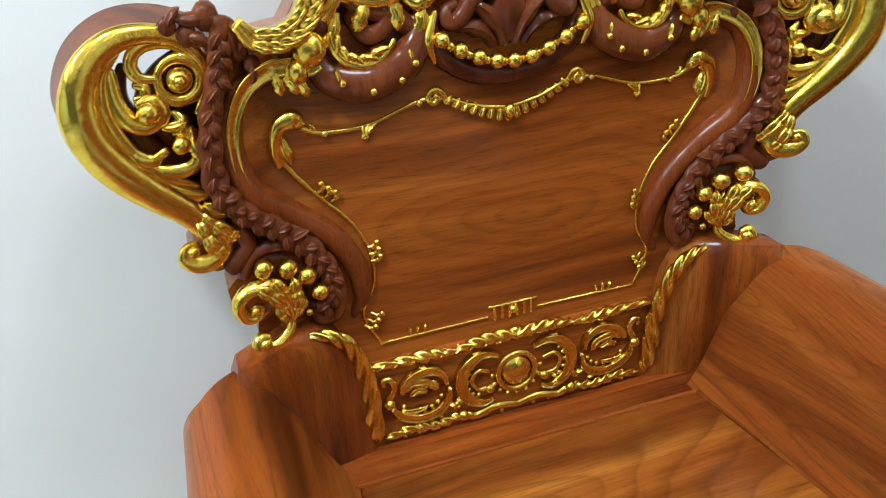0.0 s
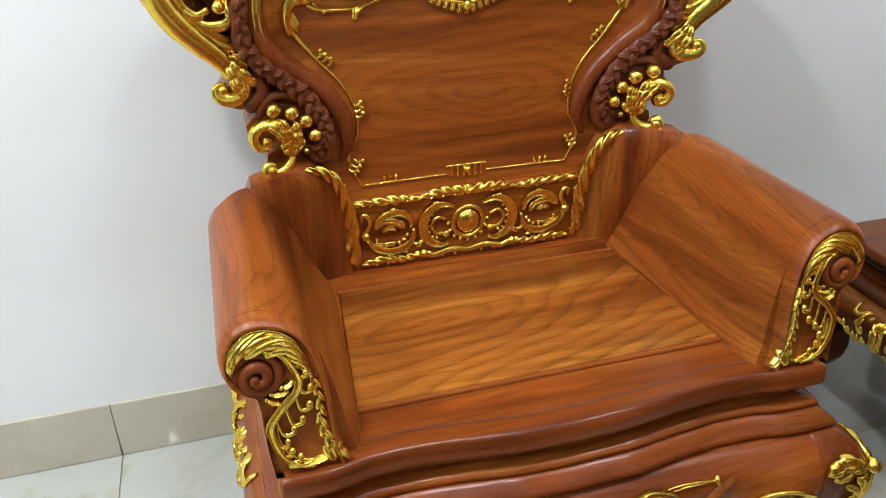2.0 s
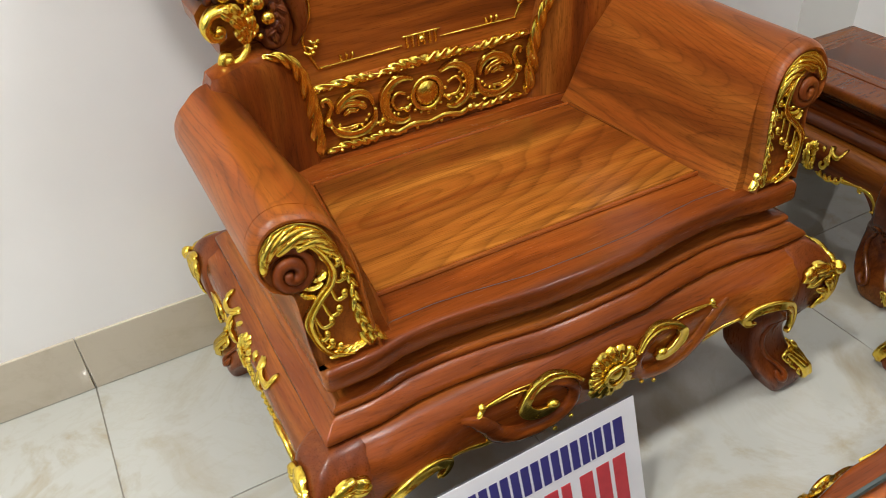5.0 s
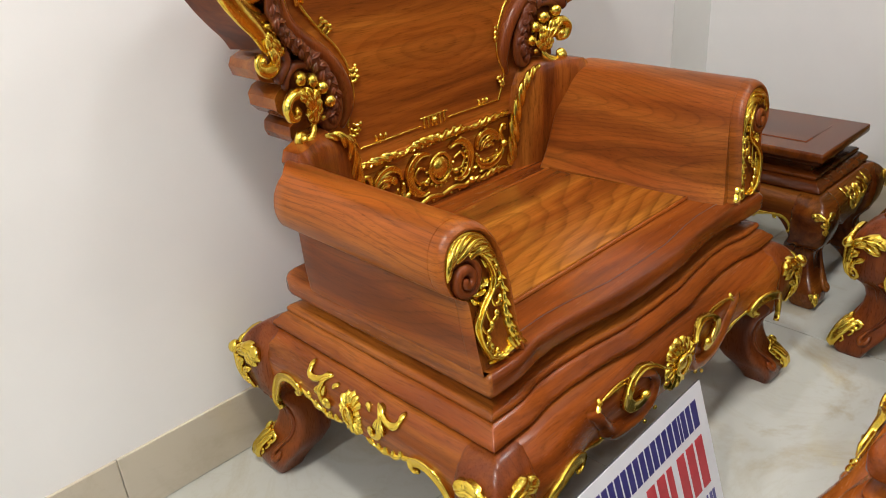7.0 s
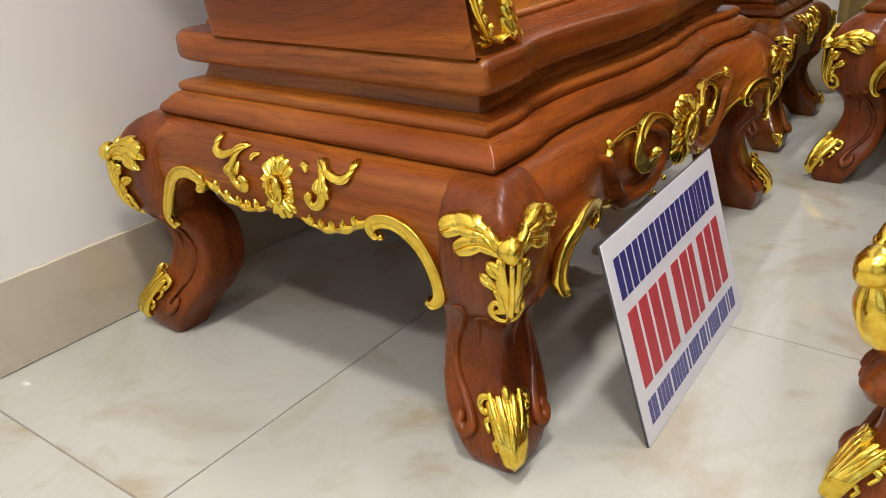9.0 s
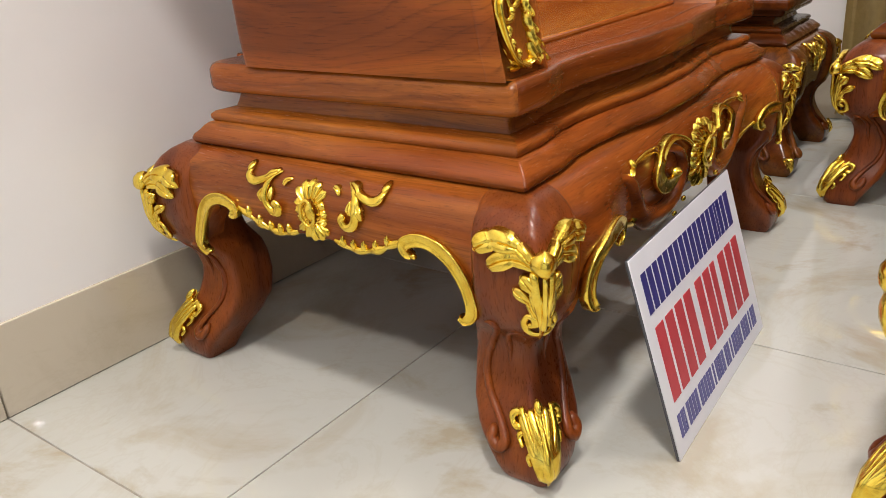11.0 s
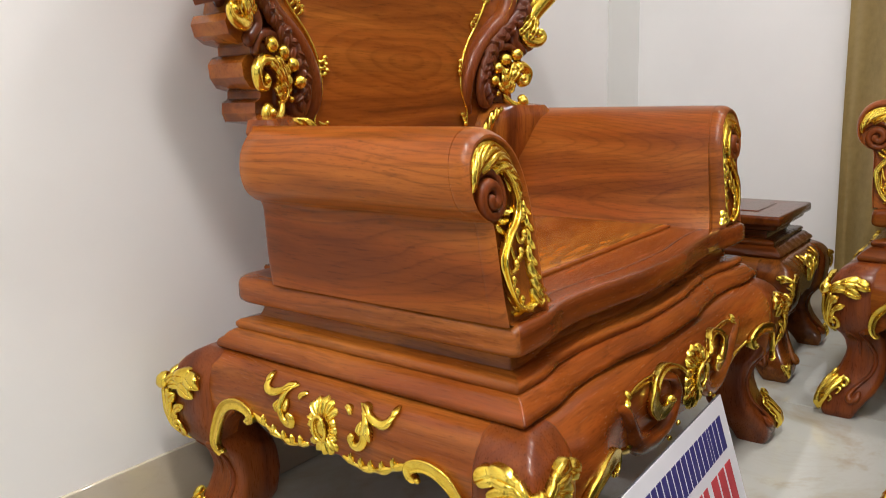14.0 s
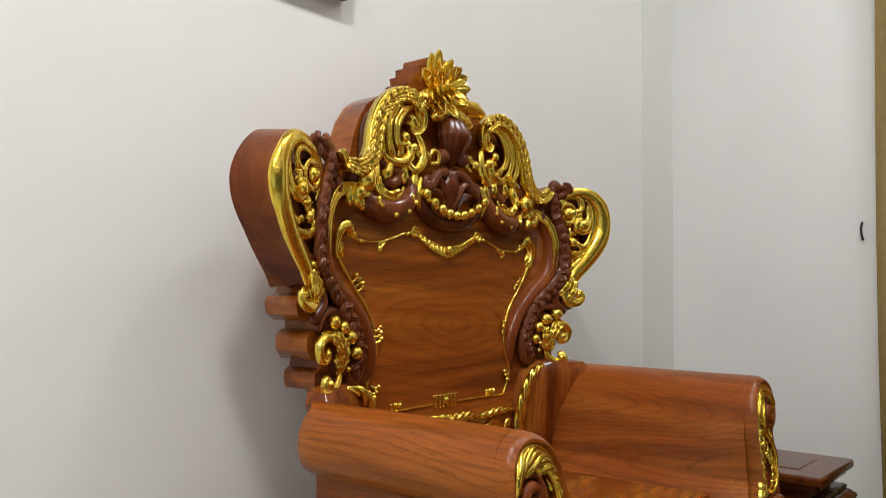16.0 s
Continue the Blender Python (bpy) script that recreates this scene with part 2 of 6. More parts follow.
GROUT = plain("grout", (0.24, 0.22, 0.18), (0.33, 0.30, 0.25), 30, 0.9)
CLOTH = plain("curtain_cloth", (0.26, 0.185, 0.065), (0.33, 0.24, 0.09), 40, 0.55, bumps=0.2)
BLACK = plain("black_plastic", (0.02, 0.02, 0.02), (0.035, 0.033, 0.03), 20, 0.35)
BOARD = plain("sign_board", (0.72, 0.73, 0.78), (0.78, 0.79, 0.83), 8, 0.35)
EDGE = plain("sign_edge", (0.05, 0.05, 0.06), (0.08, 0.08, 0.09), 20, 0.5)
BLUE = plain("blue_print", (0.03, 0.025, 0.16), (0.04, 0.035, 0.2), 30, 0.4)
RED = plain("red_print", (0.45, 0.03, 0.045), (0.55, 0.045, 0.06), 30, 0.4)
PALE = plain("pale_print", (0.08, 0.075, 0.25), (0.1, 0.095, 0.3), 30, 0.4)
METAL = plain("lamp_metal", (0.75, 0.75, 0.75), (0.8, 0.8, 0.8), 20, 0.3)


def clear_glass():
    m, nt, b = material("table_glass")
    b.inputs["Base Color"].default_value = (0.94, 0.96, 0.95, 1)
    b.inputs["Roughness"].default_value = 0.0
    b.inputs["Transmission Weight"].default_value = 1.0
    b.inputs["IOR"].default_value = 1.18
    return m


GLASS = clear_glass()
GLASS_EDGE = plain("glass_edge", (0.035, 0.048, 0.045), (0.06, 0.075, 0.07), 9, 0.08, coat=0.6)


def lamp_glow():
    m, nt, b = material("lamp_glow")
    b.inputs["Emission Color"].default_value = (1, 0.96, 0.9, 1)
    b.inputs["Emission Strength"].default_value = 14
    return m


GLOW = lamp_glow()


# ---- mesh helpers ----
def finish(bm, name, sharp=38):
    bmesh.ops.recalc_face_normals(bm, faces=bm.faces)
    for f in bm.faces:
        f.smooth = f.calc_area() < 0.006
    limit = radians(sharp)
    for e in bm.edges:
        e.smooth = not (len(e.link_faces) == 2 and e.calc_face_angle(0) > limit)
    me = bpy.data.meshes.new(name)
    bm.to_mesh(me)
    bm.free()
    return me


def part(name, bm, mat, parent, label="", sharp=38):
    ob = new(name, finish(bm, name, 110 if mat in (GOLD, WOOD_CARVED) else sharp))
    ob.data.materials.append(mat)
    ob.parent = parent
    if label:
        ob["label"] = label
    return ob


def pieces(name, bm, mat, parent, label=""):
    """Link each separate piece of a bmesh as a part of its own."""
    left = set(bm.verts)
    groups = []
    while left:
        todo = [next(iter(left))]
        left.discard(todo[0])
        group = []
        while todo:
            v = todo.pop()
            group.append(v)
            for e in v.link_edges:
                w = e.other_vert(v)
                if w in left:
                    left.discard(w)
                    todo.append(w)
        groups.append(group)
    groups.sort(key=lambda g: min(v.index for v in g))
    for g in groups:
        b = bmesh.new()
        twin = {v: b.verts.new(v.co) for v in g}
        for f in {f for v in g for f in v.link_faces}:
            b.faces.new([twin[v] for v in f.verts])
        part(name, b, mat, parent, label)
    bm.free()


def empty(name, label, category, group="", kind=""):
    ob = new(name)
    ob.empty_display_size = 0.1
    return tagged(ob, label, category, group, kind)


def quads(bm, rows, closed=False, caps=False):
    """Skin a list of equally long rows of points."""
    grid = [[bm.verts.new(p) for p in row] for row in rows]
    n = len(grid[0])
    for a, b in zip(grid, grid[1:]):
        for i in range(n if closed else n - 1):
            j = (i + 1) % n
            bm.faces.new((a[i], a[j], b[j], b[i]))
    if caps:
        bm.faces.new(grid[0])
        bm.faces.new(grid[-1])
    return grid


def box(bm, x0, x1, y0, y1, z0, z1, bevel=0.0, seg=2):
    m = Matrix.Translation(((x0 + x1) / 2, (y0 + y1) / 2, (z0 + z1) / 2)) @ Matrix.Diagonal((x1 - x0, y1 - y0, z1 - z0, 1))
    vs = bmesh.ops.create_cube(bm, size=1, matrix=m)["verts"]
    if bevel:
        es = {e for v in vs for e in v.link_edges}
        bmesh.ops.bevel(bm, geom=list(es), offset=bevel, segments=seg, affect="EDGES", profile=0.5)


def spline(pts, n):
    """n points along a smooth curve through pts (tuples of any length)."""
    p = [np.array(q, float) for q in pts]
    p = [2 * p[0] - p[1]] + p + [2 * p[-1] - p[-2]]
    out = []
    for k in range(n):
        s = k / (n - 1) * (len(pts) - 1)
        i = min(int(s), len(pts) - 2)
        u = s - i
        a, b, c, d = p[i:i + 4]
        out.append(0.5 * (2 * b + (c - a) * u + (2 * a - 5 * b + 4 * c - d) * u * u + (3 * b - a - 3 * c + d) * u ** 3))
    return out


def lerp(table, x):
    """A value read from a table of (x, value), straight between the entries."""
    return float(np.interp(x, [a for a, _ in table], [b for _, b in table]))


def tube(bm, put, pts, radius, n=0, seg=8, squash=1.0, ridges=0, depth=0.0, twist=0.0, lumps=0, lump=0.0, lift=0.0, widen=None):
    """A carved rod along pts (u, v, h) on the surface put. radius: a table over 0..1 or a number. ridges run along it, or round it with twist."""
    n = n or max(8, 5 * len(pts))
    line = spline(pts, n)
    rows = []
    for k in [-2, -1] + list(range(n)) + [n, n + 1]:
        c = line[min(max(k, 0), n - 1)]
        s = min(max(k / (n - 1), 0), 1)
        i = min(max(k, 0), n - 1)
        t = line[min(i + 1, n - 1)] - line[max(i - 1, 0)]
        t = t / (np.linalg.norm(t) + 1e-9)
        r = radius if isinstance(radius, float) else lerp(radius, s)
        r *= 1 + lump * math.sin(lumps * 2 * math.pi * s)
        out = -1 - k if k < 0 else (k - n if k >= n else -1)
        if out >= 0:
            c = c + t * r * (0.45, 0.72)[out] * (-1 if k < 0 else 1)
            r *= (0.86, 0.5)[out]
        t = t[:2] / (np.linalg.norm(t[:2]) + 1e-9)
        row = []
        for j in range(seg):
            a = 2 * math.pi * j / seg
            q = r * (1 + depth * math.cos(ridges * a + twist * s)) if ridges else r
            side, up = q * math.cos(a), q * math.sin(a) * squash
            row.append(put(c[0] - t[1] * side, c[1] + t[0] * side, c[2] + lift + up))
        rows.append(row)
    quads(bm, rows, closed=True, caps=True)


def ball(bm, put, u, v, h, r, squash=1.0, seg=8, stretch=1.0):
    rows = []
    seg = seg + 2
    for i in (0.35, 1, 2, 3, 4, 5, 5.65):
        a = math.pi * i / 6
        rows.append([put(u + r * math.sin(a) * math.cos(2 * math.pi * j / seg), v + r * stretch * math.sin(a) * math.sin(2 * math.pi * j / seg), h + r * squash * math.cos(a)) for j in range(seg)])
    quads(bm, rows, closed=True, caps=True)


def leaf(bm, put, u, v, ang, length, width, h=0.0, rise=0.012, curl=0.0, bend=0.0, lobes=3, n=9, point=False, flute=0.10, cut=0.22):
    """An acanthus leaf from (u, v) towards ang (degrees): lobed edge, fluted back, round tip curled over."""
    rows = []
    m = 9
    n += 2
    x, y, a = u, v, radians(ang)
    for i in range(n):
        s = i / (n - 1)
        w = width * (0.42 + 0.72 * math.sin(math.pi * (0.1 + 0.72 * s)) ** 1.2) * (1 - 0.30 * math.sin(lobes * math.pi * s) ** 2)
        tip = 1.0 if s < 0.82 else math.sqrt(max(0.0, 1 - ((s - 0.82) / 0.18) ** 2)) * 0.94 + 0.06
        if point:
            w = width * math.sin(math.pi * (0.1 + 0.9 * s)) ** 0.9 * (1 - cut * math.sin(lobes * math.pi * s) ** 2) + 0.0006
            tip = min(1.0, 2.2 * math.sin(math.pi * (0.1 + 0.9 * s)))
        w *= 1.0 if point else tip
        top = (rise * (0.6 + 0.4 * math.sin(math.pi * s)) + curl * s * s) * (0.45 + 0.55 * tip)
        row = []
        for j in range(m):
            c = 2 * j / (m - 1) - 1
            rib = math.sqrt(max(0.0, 1 - c * c)) * (1 - flute + flute * math.cos(c * 3 * math.pi))
            row.append(put(x - math.sin(a) * w * c, y + math.cos(a) * w * c, h - 0.003 + (top + 0.003) * rib + (curl * s * s * 0.4 if abs(c) > 0.99 else 0)))
        rows.append(row)
        x += math.cos(a) * length / (n - 1)
        y += math.sin(a) * length / (n - 1)
        a += radians(bend) / (n - 1)
    quads(bm, rows)


def ribbon(bm, put, pts, width, thick=0.006, n=60):
    """A flat carved band along pts (u, v, h) with crisp raised rims; width: a table over 0..1 of half its breadth."""
    line = spline(pts, n)
    rows = []
    for k, c in enumerate(line):
        t = line[min(k + 1, n - 1)] - line[max(k - 1, 0)]
        t = t[:2] / (np.linalg.norm(t[:2]) + 1e-9)
        w = lerp(width, k / (n - 1))
        e = min(1.0, 4 * min(k + 0.4, n - 0.6 - k) / 6)
        rows.append([put(c[0] - t[1] * w * a, c[1] + t[0] * w * a, c[2] + thick * b * e) for a, b in ((-1, -0.6), (-1, 0.75), (-0.88, 1.0), (-0.70, 0.86), (-0.25, 0.72), (0.25, 0.72), (0.70, 0.86), (0.88, 1.0), (1, 0.75), (1, -0.6))])
    quads(bm, rows, closed=True, caps=True)


def frond(bm, put, pts, width, lobes=3, rise=0.008, notch=0.4, left=1.0, right=1.0, n=44):
    """A carved leaf along the rib pts (u, v, h): rounded lobes with deep notches, a sunk rib, veins and a raised edge; width: a table over 0..1."""
    line = spline(pts, n)
    rows = []
    for k, c in enumerate(line):
        q = k / (n - 1)
        t = line[min(k + 1, n - 1)] - line[max(k - 1, 0)]
        t = t[:2] / (np.linalg.norm(t[:2]) + 1e-9)
        bay = abs(math.sin(math.pi * lobes * (0.02 + 0.96 * q))) ** 0.55
        w = lerp(width, q) * (1 - notch + notch * bay) * (math.sqrt(max(0.0, 1 - ((q - 0.86) / 0.14) ** 2)) if q > 0.86 else 1.0) + 0.0004
        high = rise * (0.55 + 0.45 * bay) * min(1.0, 0.45 + 6 * min(q, 1 - q))
        row = []
        for a, b in ((-1, -0.35), (-0.97, 0.55), (-0.80, 0.92), (-0.55, 0.86), (-0.30, 0.98), (-0.11, 0.90), (0, 0.62), (0.11, 0.90), (0.30, 0.98), (0.55, 0.86), (0.80, 0.92), (0.97, 0.55), (1, -0.35)):
            e = w * a * (left if a > 0 else right)
            row.append(put(c[0] - t[1] * e, c[1] + t[0] * e, c[2] + high * b))
        rows.append(row)
    quads(bm, rows, closed=True, caps=True)


def spiral(u, v, r0, r1, a0, turns, n=14, h0=0.0, h1=0.0):
    out = []
    for k in range(n):
        s = k / (n - 1)
        a = radians(a0) + 2 * math.pi * turns * s
        r = r0 + (r1 - r0) * s ** 0.8
        out.append((u + r * math.cos(a), v + r * math.sin(a), h0 + (h1 - h0) * s))
    return out


def flower(parent, put, u, v, r, petals=10, h=0.0, tall=1.15, label=""):
    """A gilded rosette: ringed boss and single petals."""
    for k in range(petals):
        a = 360 * k / petals
        bm = bmesh.new()
        leaf(bm, put, u + 0.42 * r * math.cos(radians(a)), v + 0.42 * r * tall * math.sin(radians(a)), a, 0.56 * r * (tall if abs(math.sin(radians(a))) > 0.6 else 1), 0.245 * r, h, 0.0085, 0.001, lobes=1, n=8, flute=0.2)
        part("gilded_petal", bm, GOLD, parent)
    bm = bmesh.new()
    tube(bm, put, [(a, v + (b - v) * tall, h + 0.010) for a, b, _ in spiral(u, v, 0.42 * r, 0.42 * r, 0, 1, 17)], 0.085 * r, 26, 6)
    ball(bm, put, u, v, h + 0.004, 0.34 * r, 0.5, 12, tall)
    part("gilded_rosette", bm, GOLD, parent, label)


def sided(put, sign):
    return lambda u, v, h: put(sign * u, v, h)


# ---- the room ----
def slab(name, label, category, x0, x1, y0, y1, z0, z1, mat):
    bm = bmesh.new()
    box(bm, x0, x1, y0, y1, z0, z1)
    ob = new(name, finish(bm, name))
    ob.data.materials.append(mat)
    return tagged(ob, label, category, kind="structure")


slab("wall_north", "white painted plaster wall behind the armchair", "wall", ROOM_X0 - 0.15, ROOM_X1 + 0.15, 0.008, 0.16, -0.1, CEIL + 0.1, PAINT)
slab("wall_east", "white painted plaster wall with a gold curtain", "wall", ROOM_X1, ROOM_X1 + 0.15, ROOM_Y0, 0.008, -0.1, CEIL + 0.1, PAINT)
# west and south walls are unseen and kept dark to shape the light
slab("wall_west", "unseen closing wall, darkened to deepen reflections", "wall", ROOM_X0 - 0.15, ROOM_X0, ROOM_Y0, 0.008, -0.1, CEIL + 0.1, DIM_PAINT)
slab("wall_south", "unseen closing wall opposite the armchair, darkened to deepen reflections", "wall", ROOM_X0 - 0.15, ROOM_X1 + 0.15, ROOM_Y0 - 0.15, ROOM_Y0, -0.1, CEIL + 0.1, DIM_PAINT)
slab("ceiling", "unseen ceiling with downlights, greyed to cut bounced light", "ceiling", ROOM_X0, ROOM_X1, ROOM_Y0, 0.008, CEIL, CEIL + 0.1, CEILING)
# nearly flush strip, its darkness painted rather than cast
slab("corner_strip", "thin wall strip in the room corner, shade put in its colour", "wall", 1.352, ROOM_X1, 0.005, 0.0085, 0.158, CEIL, SHADED_PAINT)

floor = empty("floor", "glossy cream marble-look floor tiles", "floor", kind="structure")
bm = bmesh.new()
box(bm, ROOM_X0, ROOM_X1, ROOM_Y0, 0.008, -0.1, -0.0025)
part("tile_bed", bm, GROUT, floor, "dark thin tile joints")


def tile_mesh(name, w, d, h, bevel):
    bm = bmesh.new()
    box(bm, 0, w, 0, d, -h, 0, bevel, 1)
    return finish(bm, name, 80)


GAP = 0.0025
full = tile_mesh("tile", 0.8 - GAP, 0.8 - GAP, 0.012, 0.0008)
full.materials.append(TILE)
cuts = {}
for i in range(-5, 3):
    for j in range(0, 8):
        x0, y1 = -0.035 + 0.8 * i, -0.463 - 0.8 * (j - 1)
        x1, y0 = x0 + 0.8, y1 - 0.8
        cx0, cx1, cy0, cy1 = max(x0, ROOM_X0), min(x1, ROOM_X1), max(y0, ROOM_Y0), min(y1, 0.007)
        if cx1 - cx0 < 0.02 or cy1 - cy0 < 0.02:
            continue
        if cx1 - cx0 > 0.79 and cy1 - cy0 > 0.79:
            me = full
        else:
            key = (round(cx1 - cx0, 3), round(cy1 - cy0, 3))
            if key not in cuts:
                cuts[key] = tile_mesh("tile", key[0] - GAP, key[1] - GAP, 0.012, 0.0008)
                cuts[key].materials.append(TILE)
            me = cuts[key]
        t = new("tile", me)
        t.location = (cx0 + GAP / 2, cy0 + GAP / 2, 0)
        t.parent = floor

skirting = empty("baseboard", "beige polished tile baseboard along the white walls", "baseboard", kind="structure")
SK = 0.157


def skirt_tile(x0, x1, y0, y1):
    bm = bmesh.new()
    box(bm, x0, x1, y0, y1, 0.001, SK, 0.0015, 1)
    part("tile", bm, SKIRT, skirting)


edges = [ROOM_X0, -4.035, -3.235, -2.435, -1.635, -0.835, -0.035, 0.765, ROOM_X1 - 0.012]
for a, b in zip(edges, edges[1:]):
    skirt_tile(a + 0.001, b - 0.001, 0.0, 0.0085)
for k in range(7):
    skirt_tile(ROOM_X1 - 0.012, ROOM_X1, -0.02 - 0.8 * (k + 1) + 0.002, -0.02 - 0.8 * k)


def downlight(x, y):
    ob = empty("downlight", "round white recessed ceiling downlight, lit", "lamp", "ceiling downlights")
    bm = bmesh.new()
    put = lambda u, v, h: Vector((x + u, y + v, CEIL - h))
    tube(bm, put, [(a, b, 0.004) for a, b, _ in spiral(0, 0, 0.08, 0.08, 0, 1, 21)], 0.01, 40, 6)
    part("rim", bm, METAL, ob)
    bm = bmesh.new()
    bmesh.ops.create_circle(bm, cap_ends=True, radius=0.072, segments=24, matrix=Matrix.Translation((x, y, CEIL - 0.004)))
    part("diffuser", bm, GLOW, ob)


for x, y in DOWNLIGHTS:
    downlight(x, y)

# ---- carved seating: shared forms ----
STACK = [(0.512, -0.030), (0.5125, -0.0095), (0.5115, -0.0048), (0.5085, -0.0012), (0.5030, 0.0012), (0.496, 0.0016), (0.479, 0.0016), (0.4735, 0.0004), (0.4695, -0.0035), (0.4670, -0.010), (0.4655, -0.029),
         (0.452, -0.034), (0.441, -0.030), (0.438, -0.016), (0.436, -0.006), (0.431, -0.001), (0.425, -0.001), (0.420, -0.004), (0.418, 0.002), (0.414, 0.008), (0.408, 0.014),
         (0.402, 0.022), (0.395, 0.025), (0.388, 0.022), (0.383, 0.012)]
WAVE = [(0.0, -0.008), (0.10, -0.006), (0.2, 0.008), (0.27, 0.014), (0.34, 0.012), (0.41, 0.0), (0.48, 0.0)]


def wave(x, ex):
    u = abs(x) * 0.475 / (0.475 + ex)
    return lerp(WAVE, u)


class Base:
    """The stepped plinth and its place: slab from x0 to x1 and y0 (front) to y1, ex wider to each side than the armchair, z scaled by up."""

    def __init__(self, x0, x1, y0, y1, up=1.0, bow=1.0, mats=(WOOD_X, WOOD_Y, WOOD_Z), inset=0.0, short=0.0, r=0.012, big=False, carving=1.0):
        self.inset, self.r, self.big, self.carving, self.short = inset, r, big, carving, short
        self.x0, self.x1, self.y0, self.y1, self.up, self.bow, self.mats = x0, x1, y0, y1, up, bow, mats
        self.cx, self.cy, self.hx, self.hy = (x0 + x1) / 2, (y0 + y1) / 2, (x1 - x0) / 2, (y1 - y0) / 2

    def ring(self, d, z, n=72):
        pts = []
        r = self.r if z > 0.46 * self.up or self.big else 0.003
        side = d - self.inset

        rr = 0.030 if self.short and r > 0.005 else r

        def corner(cx, cy, a0, r=r):
            for k in range(4):
                a = radians(a0 + 30 * k)
                pts.append((cx + r * math.cos(a), cy + r * math.sin(a), z))
        xa, xb, ya, yb = self.x0 - side, self.x1 + side, self.y0 - d, self.y1 + d - self.short
        corner(xa + r, ya + r, 180)
        for k in range(1, n):
            x = xa + r + (xb - xa - 2 * r) * k / n
            pts.append((x, ya + self.bow * wave(x - self.cx, self.hx - 0.475) * min(1, 8 * min(k, n - k) / n), z))
        corner(xb - r, ya + r, 270)
        pts.extend((xb, ya + r + (yb - ya - r - rr) * k / 30, z) for k in range(1, 30))
        corner(xb - rr, yb - rr, 0, rr)
        pts.extend((xb - rr - (xb - xa - 2 * rr) * k / 30, yb, z) for k in range(1, 30))
        corner(xa + rr, yb - rr, 90, rr)
        pts.extend((xa, yb - rr - (yb - ya - r - rr) * k / 30, z) for k in range(1, 30))
        return pts

    def plinth(self, thing, name="plinth"):
        bm = bmesh.new()
        rows = [self.ring(d, z * self.up) for z, d in STACK]
        for row in rows[2:]:
            for i, (x, y, z) in enumerate(row):
                w = 0.0022 * noise.noise((x * 11, y * 11, z * 16)) + 0.001 * noise.noise((x * 37, y * 37, z * 40))
                row[i] = (x + w * (1 if x > self.cx else -1), y + w * (1 if y > self.cy else -1), z + 0.5 * w)
        quads(bm, rows, closed=True, caps=True)
        ob = part(name, bm, self.mats[0], thing, sharp=50)
        ob.data.materials.append(self.mats[1])
        for f in ob.data.polygons:
            if abs(f.center.x - self.cx) / self.hx > abs(f.center.y - self.cy) / self.hy and f.area < 0.1:
                f.material_index = 1
        return ob

    # outer surfaces of the aprons
    def bulge(self, z):
        return lerp([(0.20, 0.050), (0.25, 0.054), (0.30, 0.060), (0.34, 0.062), (0.365, 0.052), (0.38, 0.034), (0.386, 0.02)], z / self.up)

    def front(self, u, v, h):
        beside = (abs(u) - self.hx + 0.085) / 0.075
        full = 0.024 * math.exp(-beside * beside) * min(1.0, max(0.0, (0.375 - v / self.up) / 0.07)) * self.bow
        return Vector((self.cx + u, self.y0 + 0.4 * self.bow * wave(u, self.hx - 0.475) - full - self.bulge(v) + 0.009 * math.exp(-(u / 0.28) ** 4) * self.bow - h, v))

    def left(self, u, v, h):
        return Vector((self.x0 - self.bulge(v) - h, self.cy - u, v))

    def right(self, u, v, h):
        return Vector((self.x1 + self.bulge(v) + h, self.cy + u, v))

    def rear(self, u, v, h):
        return Vector((self.cx - u, self.y1 + self.bulge(v) + h, v))

    def apron(self, thing, put, half, bottom, mat):
        """A bulging board with a carved lower edge; bottom: table of z over the distance from its middle, 0..1 of half."""
        bm = bmesh.new()
        rows = []
        n = 64
        top = 0.385 * self.up
        for k in range(n + 1):
            u = half * (2 * k / n - 1)
            zb = lerp(bottom, abs(u) / half) * self.up
            zs = [top + (zb - top) * i / 9 for i in range(10)]
            row = [put(u, z, 0) for z in zs]
            row += [put(u, zb - 0.004, -0.008), put(u, zb - 0.001, -0.035), put(u, top, -0.06)]
            rows.append(row)
        quads(bm, rows, closed=True, caps=True)
        return part("apron", bm, mat, thing)

    def legs(self, thing):
        """Four cabriole legs with scrolled feet, and their gilded leaves."""
        out_t = [(0, 0.066), (0.012, 0.074), (0.035, 0.076), (0.060, 0.070), (0.085, 0.057), (0.11, 0.044), (0.14, 0.034), (0.165, 0.031), (0.19, 0.036), (0.205, 0.045), (0.218, 0.057), (0.24, 0.066),
                 (0.27, 0.072), (0.31, 0.074), (0.34, 0.070), (0.36, 0.060), (0.374, 0.046), (0.385, 0.022)]
        if self.big:
            out_t = [(0, 0.060), (0.012, 0.070), (0.035, 0.076), (0.062, 0.070), (0.085, 0.058), (0.11, 0.046), (0.145, 0.044), (0.152, 0.050), (0.162, 0.066), (0.178, 0.073), (0.192, 0.068), (0.202, 0.056), (0.215, 0.050), (0.235, 0.056),
                     (0.27, 0.066), (0.31, 0.073), (0.34, 0.070), (0.36, 0.060), (0.374, 0.046), (0.385, 0.022)]
        in_t = [(0, 0.0), (0.02, -0.010), (0.04, -0.022), (0.07, -0.044), (0.10, -0.058), (0.14, -0.063), (0.18, -0.060), (0.20, -0.056), (0.215, -0.048), (0.23, -0.040), (0.25, -0.036), (0.385, -0.036)]
